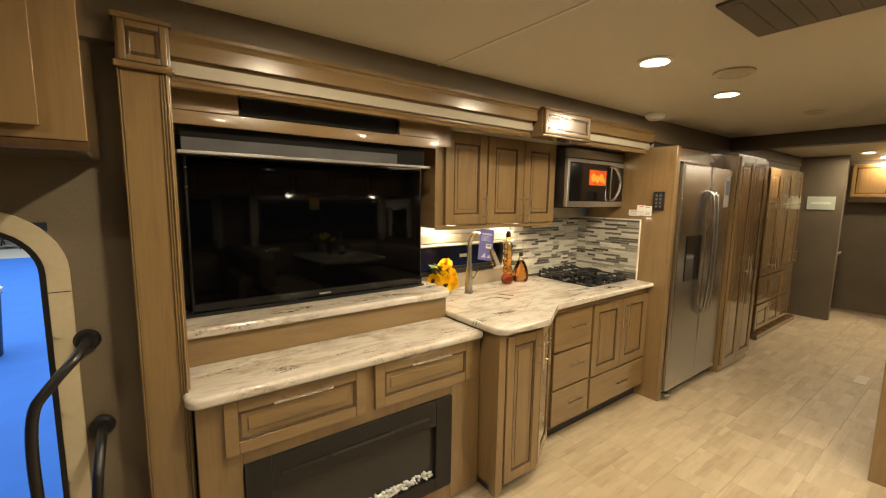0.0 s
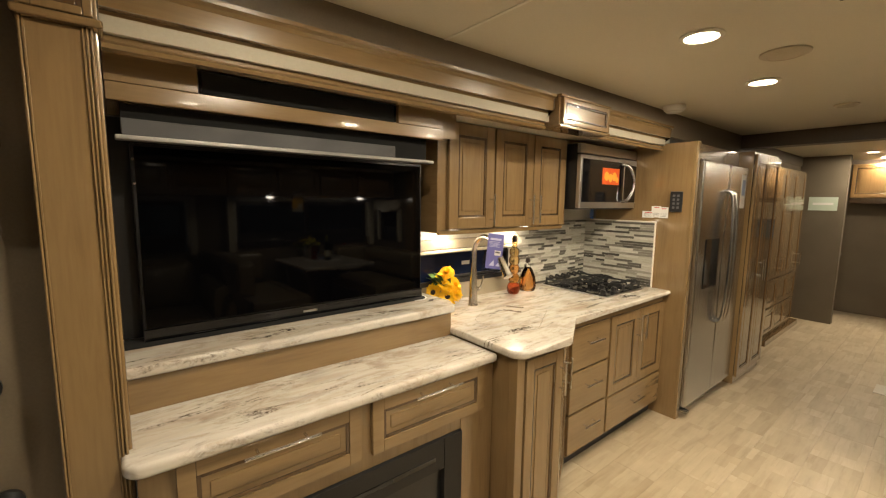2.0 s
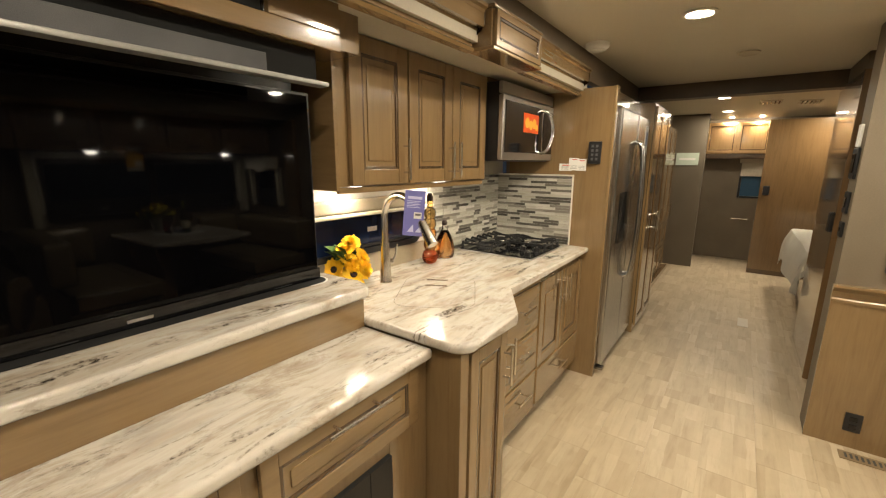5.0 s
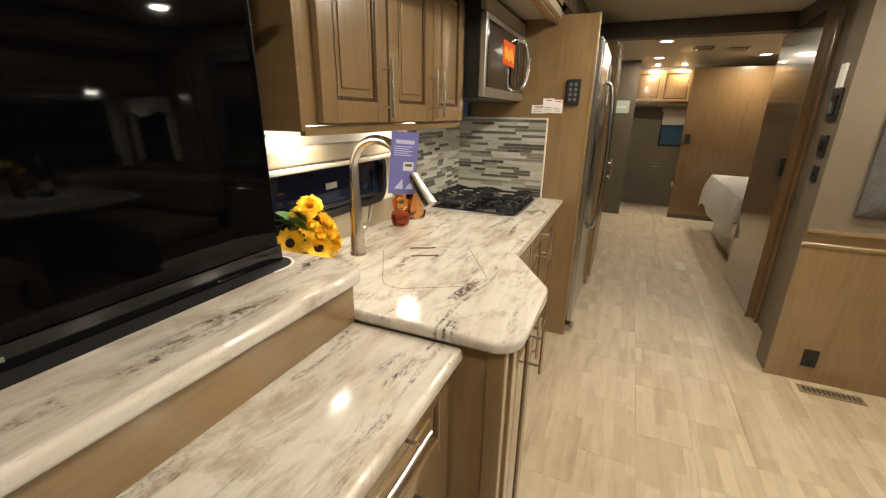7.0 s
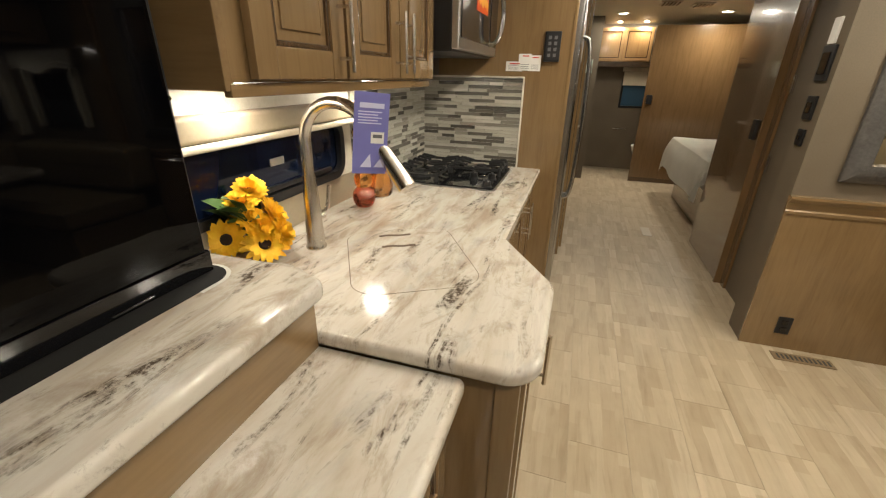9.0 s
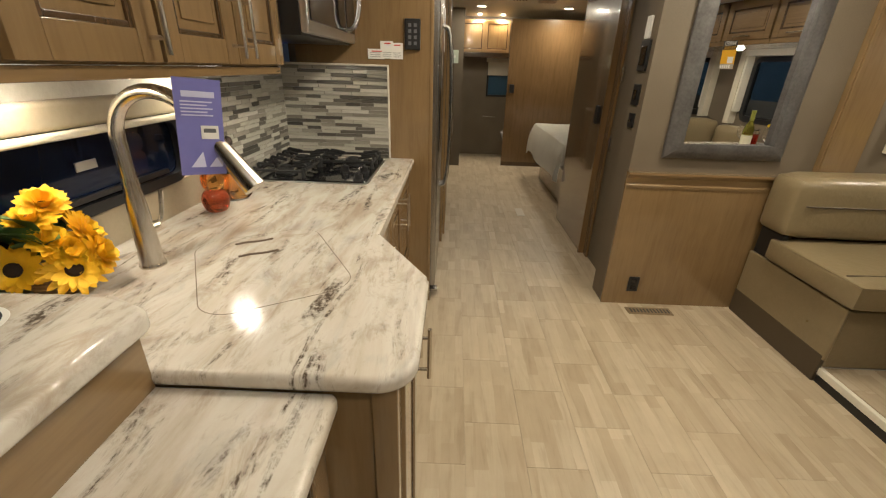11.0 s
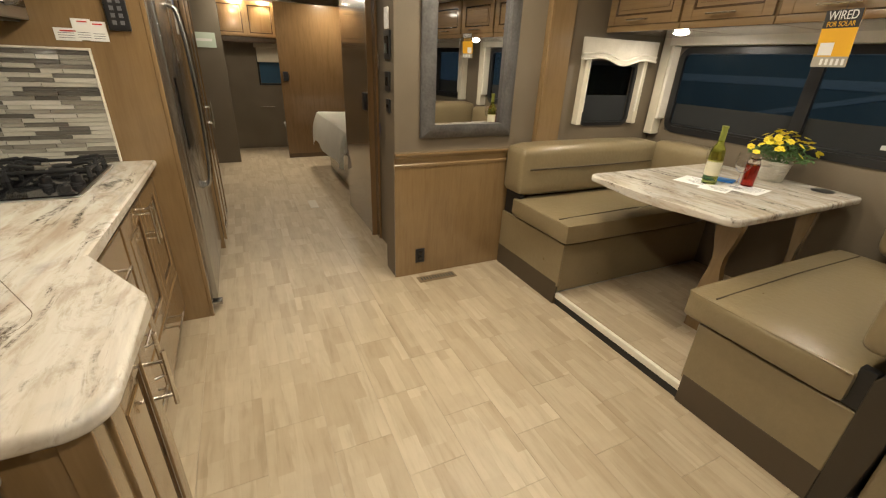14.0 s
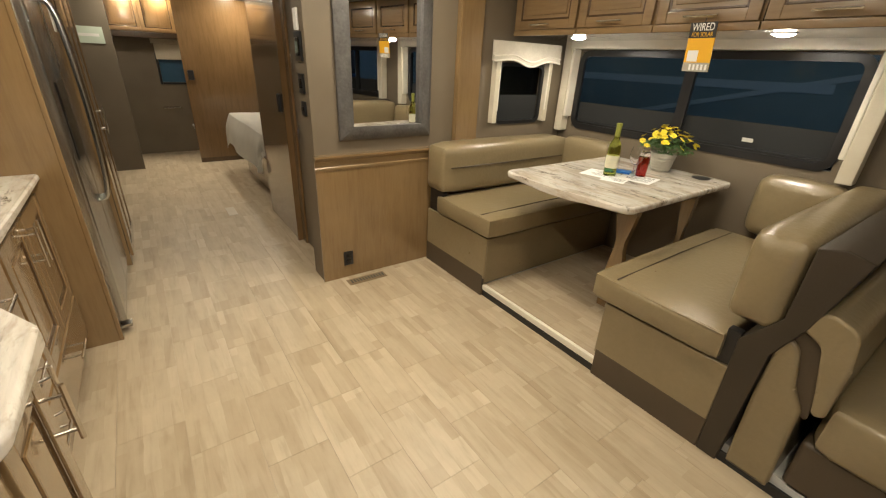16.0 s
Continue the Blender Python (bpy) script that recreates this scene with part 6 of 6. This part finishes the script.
# dinette windows
def big_window(name, x0, x1, label):
    t = thing(name, ((x0 + x1) / 2, -1.72, WZ0), label, "window", kind="structure")
    part("window_frame", round_frame(x0 - 0.01, x1 + 0.01, WZ0 - 0.01, WZ1 + 0.01, 0.045, 0.09, -1.712, -1.69), black_plastic, t)
    mid = (x0 + x1) / 2
    pane = part("pane", box(x0, mid - 0.02, -1.735, -1.73, WZ0, WZ1), tinted_glass, t, "dark tinted pane")
    pane2 = part("pane", box(mid + 0.02, x1, -1.735, -1.73, WZ0, WZ1), tinted_glass, t, "dark tinted pane")
    pane.visible_shadow = pane2.visible_shadow = False
    part("mullion", box(mid - 0.035, mid + 0.035, -1.725, -1.695, WZ0, WZ1, 0.004), black_plastic, t)
    part("sill", box(x0 + 0.05, x1 - 0.05, -1.725, -1.698, WZ0 + 0.03, WZ0 + 0.05, 0.003), black_plastic, t)
    part("night_shade", box(x0 + 0.03, x1 - 0.03, -1.728, -1.726, WZ0 + 0.04, WZ0 + 0.20), blind_cloth, t, "dark lowered screen")
    part("sticker", box(mid - 0.47, mid - 0.41, -1.7255, -1.7235, WZ0 + 0.085, WZ0 + 0.108), seam_grey, t, "small white sticker")
    sur = thing("window_surround", ((x0 + x1) / 2, -1.69, WZ0), "ivory padded surround boxing in the window", "surround", kind="structure")
    part("head", box(x0 - 0.05, x1 + 0.05, -1.70, -1.60, WZ1 + 0.015, 1.645, 0.006), white_trim, sur)
    for xa, xb in ((x0 - 0.045, x0 - 0.02), (x1 + 0.02, x1 + 0.045)):
        part("leg", box(xa, xb, -1.70, -1.62, WZ0 + 0.08, WZ1 + 0.014, 0.006), white_trim, sur)
    for xa, xb in ((x0 - 0.12, x0 - 0.046), (x1 + 0.046, x1 + 0.12)):
        part("fabric_leg", box(xa, xb, -1.70, -1.615, WZ0 - 0.04, 1.645, 0.008), shade_fabric, sur, "grey-beige fabric leg")
big_window("window_2", WX0, WX1, "wide dark dinette window with a black frame")
big_window("window_3", -0.22, 0.92, "dark window behind the sofa")
w4 = thing("window_4", (3.43, -1.23, 1.03), "small dark side window of the dinette", "window", kind="structure")
part("window_frame", round_frame(-1.415, -0.925, 1.015, 1.46, 0.025, 0.06, 3.388, 3.41, "y"), black_plastic, w4)
part("pane", box(3.428, 3.434, -1.41, -0.93, 1.02, 1.455), tinted_glass, w4, "dark tinted pane")
part("night_shade", box(3.422, 3.426, -1.40, -0.94, 1.03, 1.23), blind_cloth, w4, "dark lowered screen")
v4 = thing("window_valance", (3.36, -1.22, 1.45), "ivory valance with a curved lower edge over the side window", "valance")
b = bmesh.new()
N = 24
rowt, rowb = [], []
for k in range(N + 1):
    u = k / N
    y = -0.80 - 0.70 * u
    z = 1.475 - 0.03 * math.exp(-((u - 0.55) / 0.2) ** 2) - 0.008 * math.cos(u * 12)
    rowt.append((y, 1.60)), rowb.append((y, z))
fv = [[b.verts.new((x, y, z)) for y, z in line] for x in (3.315, 3.335) for line in (rowt, rowb)]
for i in range(N):
    for p, q in ((0, 1), (2, 3), (0, 2), (1, 3)):
        b.faces.new((fv[p][i], fv[p][i + 1], fv[q][i + 1], fv[q][i]))
part("board", b, mottled("linen_valance", (0.48, 0.44, 0.36), (0.66, 0.62, 0.53), 0.8, 160, 8, 0.5), v4)
b = tube([(3.313, y, z) for y, z in rowb], 0.007, 6)
part("welt", b, white_trim, v4, "white welt along the edge")
b = tube([(3.313, y, z + 0.032) for y, z in rowb], 0.0055, 6)
part("welt", b, white_trim, v4)
for y0 in (-0.905, -1.46):
    part("leg", box(3.345, 3.398, y0, y0 + 0.045, 1.03, 1.475, 0.006), shade_fabric, v4)
    part("leg_trim", box(3.34, 3.35, y0 + (0.0 if y0 > -1.2 else 0.034), y0 + (0.012 if y0 > -1.2 else 0.046), 1.12, 1.475, 0.003), white_trim, v4)
pl = thing("slide_pilaster", (3.40, -0.64, 0), "brown maple pilaster at the edge of the dinette slide-out", "pilaster", kind="structure")
part("shaft", box(3.375, 3.411, -0.74, -0.53, 0.0, 1.98, 0.006), wood_z, pl)
part("reed", box(3.365, 3.377, -0.565, -0.535, 0.0, 1.98, 0.004), wood_z, pl)

coach = thing("parked_coach", (2.0, -5.0, -1.0), "teal and silver motor coach parked outside the window", "motor coach")
teal = mottled("teal_paint", (0.20, 0.255, 0.255), (0.24, 0.30, 0.30), 0.3, 2, 0.5, 0)
silver_p = mottled("silver_paint", (0.42, 0.47, 0.48), (0.50, 0.55, 0.56), 0.3, 2, 0.5, 0)
part("body", box(-5, 9, -7.4, -5.0, -0.55, 2.6, 0.06, 3), teal, coach)
part("skirt", box(-4.95, 8.95, -5.02, -4.985, -0.5, 0.55, 0.004), black_plastic, coach, "dark lower skirt")
part("stripe", box(-4.95, 8.95, -5.015, -4.99, 1.66, 1.76, 0.004), silver_p, coach)
part("stripe", box(2.4, 8.95, -5.015, -4.99, 1.30, 1.40, 0.004), silver_p, coach)
part("stripe", moved(box(-2.2, 2.2, -5.012, -4.988, -0.03, 0.03, 0.004), pose(3.6, 0, 1.15, 0, 14, 0)), silver_p, coach)
for x0, x1 in ((3.9, 4.9), (0.2, 1.6), (5.8, 7.2)):
    part("window", box(x0, x1, -5.03, -4.98, 1.95, 2.45, 0.01), black_gloss, coach)
for x in (-3.4, 7.0):
    w = part("wheel", moved(lathe([(0.2, -0.12), (0.46, -0.12), (0.5, -0.08), (0.5, 0.08), (0.46, 0.12), (0.2, 0.12)], (0, 0, 0), 28), pose(x, -5.15, -0.5, 90)), black_plastic, coach)
    part("rim", moved(lathe([(0.05, -0.03), (0.28, -0.1), (0.3, 0.0), (0.05, 0.03)], (0, 0, 0), 24), pose(x, -5.05, -0.5, 90)), chrome, w)
# overhead cabinets above the dinette
edges = [3.385, 2.82, 2.31, 1.80, 1.27, 0.74, 0.2]
for k, (xb, xa) in enumerate(zip(edges, edges[1:])):
    t = thing("overhead_cabinet", ((xa + xb) / 2, -1.35, 1.65), "glazed maple overhead cabinet above the dinette window", "cabinet", "dinette overhead cabinets")
    part("body", box(xa + 0.002, xb - 0.002, -1.70, -1.045, 1.638, 1.978, 0.002), wood_x, t)
    part("rail", box(xa + 0.003, xb - 0.003, -1.04, -1.028, 1.637, 1.672, 0.003), wood_x, t)
    panel_door("door", t, face_at(xb - 0.012, -1.022, 1.675, 180), xb - xa - 0.024, 0.285, 0.055, mat_v=wood_x, handle=((xb - xa) / 2 - 0.012, 0.026, 0.16, False))
sg = thing("solar_sign", (2.0, -0.98, 1.46), "yellow and black WIRED FOR SOLAR hang card", "sign")
m = face_at(2.005, -0.975, 1.455, 172) @ pose(0, 0, 0, 5, 0, 0) @ Matrix.Diagonal((0.68, 1, 0.9, 1))
part("card", moved(box(-0.10, 0.10, 0, 0.002, 0, 0.24), m), yellow_card, sg)
part("black_band", moved(box(-0.10, 0.10, -0.0008, 0.0005, 0.165, 0.24), m), black_card, sg)
part("grey_band", moved(box(-0.10, 0.10, -0.0008, 0.0005, 0.0, 0.045), m), mottled("grey_print", (0.3, 0.28, 0.24), (0.4, 0.37, 0.3), 0.5), sg)
part("picture", moved(box(-0.08, 0.0, -0.0008, 0.0005, 0.05, 0.105), m), paper, sg)
part("string", moved(tube([(0, 0.0, 0.235), (0.0, 0.01, 0.27)], 0.0015, 6), m), black_plastic, sg)
for k in range(5):
    part("icon", moved(box(0.07 - k * 0.03, 0.085 - k * 0.03, -0.0014, -0.0006, 0.008, 0.036), m), paper, sg)
lettering("WIRED", 0.052, m @ pose(0, -0.0012, 0.20), paper, sg)
lettering("FOR SOLAR", 0.030, m @ pose(0, -0.0012, 0.172), yellow_card, sg)

# sofa beyond the bench
so = thing("sofa", (0.4, -0.9, 0.0), "tan vinyl reclining sofa with padded arms", "sofa")
def arm_slice(poly, y0, y1, bev, radii):
    """A shape drawn in x and z, run from y0 to y1."""
    return moved(prism(rounded(poly, radii), -y1, -y0, bev, 4), pose(0, 0, 0, 90))
part("arm", arm_slice([(1.16, 0.02), (1.165, 0.36), (1.162, 0.66), (1.10, 0.61), (1.068, 0.47), (1.025, 0.39), (1.012, 0.02)], -1.25, -0.335, 0.014, [0.01, 0.05, 0.02, 0.05, 0.06, 0.03, 0.01]), leather, so)
part("arm_inset", arm_slice([(1.155, 0.66), (1.15, 0.72), (1.05, 0.66), (1.012, 0.50), (1.005, 0.36), (1.03, 0.37), (1.075, 0.46), (1.11, 0.62)], -1.24, -0.352, 0.004, [0.005, 0.01, 0.04, 0.05, 0.01, 0.01, 0.04, 0.03]), leather_dark, so, "dark brown curved arm inset")
part("arm_pad", arm_slice([(1.145, 0.705), (1.15, 0.74), (1.06, 0.775), (0.985, 0.745), (0.965, 0.62), (0.968, 0.42), (1.003, 0.40), (1.018, 0.50), (1.056, 0.655)], -1.25, -0.325, 0.012, [0.012, 0.02, 0.04, 0.05, 0.04, 0.02, 0.015, 0.04, 0.04]), leather, so)
part("base", box(-0.4, 0.99, -1.5, -0.36, 0.05, 0.28, 0.02, 3), leather_dark, so)
part("seat", cushion(0.24, 0.972, -1.15, -0.335, 0.26, 0.48, 0.05, 0.012), leather, so)
part("seat", cushion(-0.40, 0.235, -1.15, -0.27, 0.24, 0.47, 0.06, 0.025), leather, so)
part("backrest", moved(cushion(0.25, 0.93, -0.13, 0.13, 0, 0.52, 0.09, 0.03), pose(0, -1.25, 0.42, 12)), leather, so)
part("backrest", moved(cushion(-0.40, 0.235, -0.13, 0.13, 0, 0.52, 0.09, 0.03), pose(0, -1.25, 0.42, 12)), leather, so)

# ---- splashback tiles ----
rnd = random.Random(11)
ROWS_T, TZ0, TZ1 = 26, 0.926, 1.392
pitch = (TZ1 - TZ0) / ROWS_T
lengths = (0.075, 0.105, 0.145, 0.19)
tile_meshes = {}
def tile_mesh(length, side):
    key = (round(length, 3), side)
    if key not in tile_meshes:
        h = pitch - 0.0016
        bb = box(0, length - 0.0016, 0, 0.006, 0, h, 0.0008, 1) if side == "n" else box(0, 0.006, 0, length - 0.0016, 0, h, 0.0008, 1)
        tile_meshes[key] = mesh_from(bb, "tile", tile_mosaic, False)
    return tile_meshes[key]
def splash(side, u0, u1):
    t = single("splashback", box(u0, u1, 2.446, 2.4499, TZ0 - 0.002, TZ1 + 0.002) if side == "n" else box(3.3285, 3.3335, u0, u1, TZ0 - 0.002, TZ1 + 0.002), seam_grey,
               "grey and cream linear mosaic splashback behind the cooktop", "splashback", "structure", smooth=False)
    for r in range(ROWS_T):
        u, z = u0, TZ0 + r * pitch
        while u < u1 - 0.004:
            L = rnd.choice(lengths)
            if u1 - u - L < 0.05:
                L = round(u1 - u, 3)
            L = min(L, round(u1 - u, 3))
            o = new("tile", tile_mesh(L, side))
            o.parent = t
            proud = rnd.uniform(0, 0.0014)
            o.location = (u, 2.4425 - proud, z) if side == "n" else (3.3235 - proud, u, z)
            u += L
splash("n", 2.47, 3.326)
splash("e", 1.888, 2.445)
tr = thing("splash_trim", (3.33, 1.885, 0.93), "thin white edge strip of the splashback", "trim", kind="structure")
part("upright", box(3.320, 3.3335, 1.879, 1.887, 0.924, 1.402, 0.001), white_trim, tr)
part("cap", box(3.320, 3.3335, 1.887, 2.446, 1.394, 1.402, 0.001), white_trim, tr)

# ---- floor planks ----
floor = single("floor", box(-2.6, 8.6, -0.352, 1.96, -0.12, -0.0045), mottled("plank_joint", (0.38, 0.31, 0.205), (0.43, 0.355, 0.24), 0.7), "pale stone-look vinyl tile floor", "floor", "structure", smooth=False)
single("floor_bedroom", box(3.41, 8.6, -1.9, -0.353, -0.12, -0.001), plank_vinyl, "pale vinyl floor beside the bed", "floor", "structure", smooth=False)
PW, PL = 0.2375, 0.4155
def plank_mesh(L, W):
    return mesh_from(box(0, L - 0.0008, 0, W - 0.0008, -0.004, 0, 0.0004, 1), "tile", plank_vinyl, False)
tile_sizes = {}
def floor_tiles(parent, x0, x1, y0, y1, z):
    """Half-bond courses along x; one joint of each course lies at 2.13 or half a tile on."""
    r = math.floor((y0 - 1.438) / PW)
    while 1.438 + r * PW < y1 - 0.01:
        a, e = max(y0, 1.438 + r * PW), min(y1, 1.438 + (r + 1) * PW)
        x = 2.13 + (PL / 2 if r % 2 else 0.0)
        x -= PL * math.ceil((x - x0) / PL)
        while x < x1 - 0.01:
            p, q = max(x, x0), min(x + PL, x1)
            if q - p > 0.02 and e - a > 0.015:
                key = (round(q - p, 4), round(e - a, 4))
                if key not in tile_sizes:
                    tile_sizes[key] = plank_mesh(*key)
                o = new("tile", tile_sizes[key])
                o.parent, o.location = parent, (p, a, z)
                if parent.type == "EMPTY":
                    o.matrix_parent_inverse = parent.matrix_basis.inverted()
            x += PL
        r += 1
floor_tiles(floor, -0.6, 8.6, -0.34, 1.88, 0.0)
floor_tiles(sf, 1.27, 2.70, -1.69, -0.362, 0.0822)
single("floor_front", box(-2.6, -0.601, -0.352, 1.88, -0.004, 0.0), plank_vinyl, "pale stone-look vinyl floor by the driver's end", "floor", "structure", smooth=False)
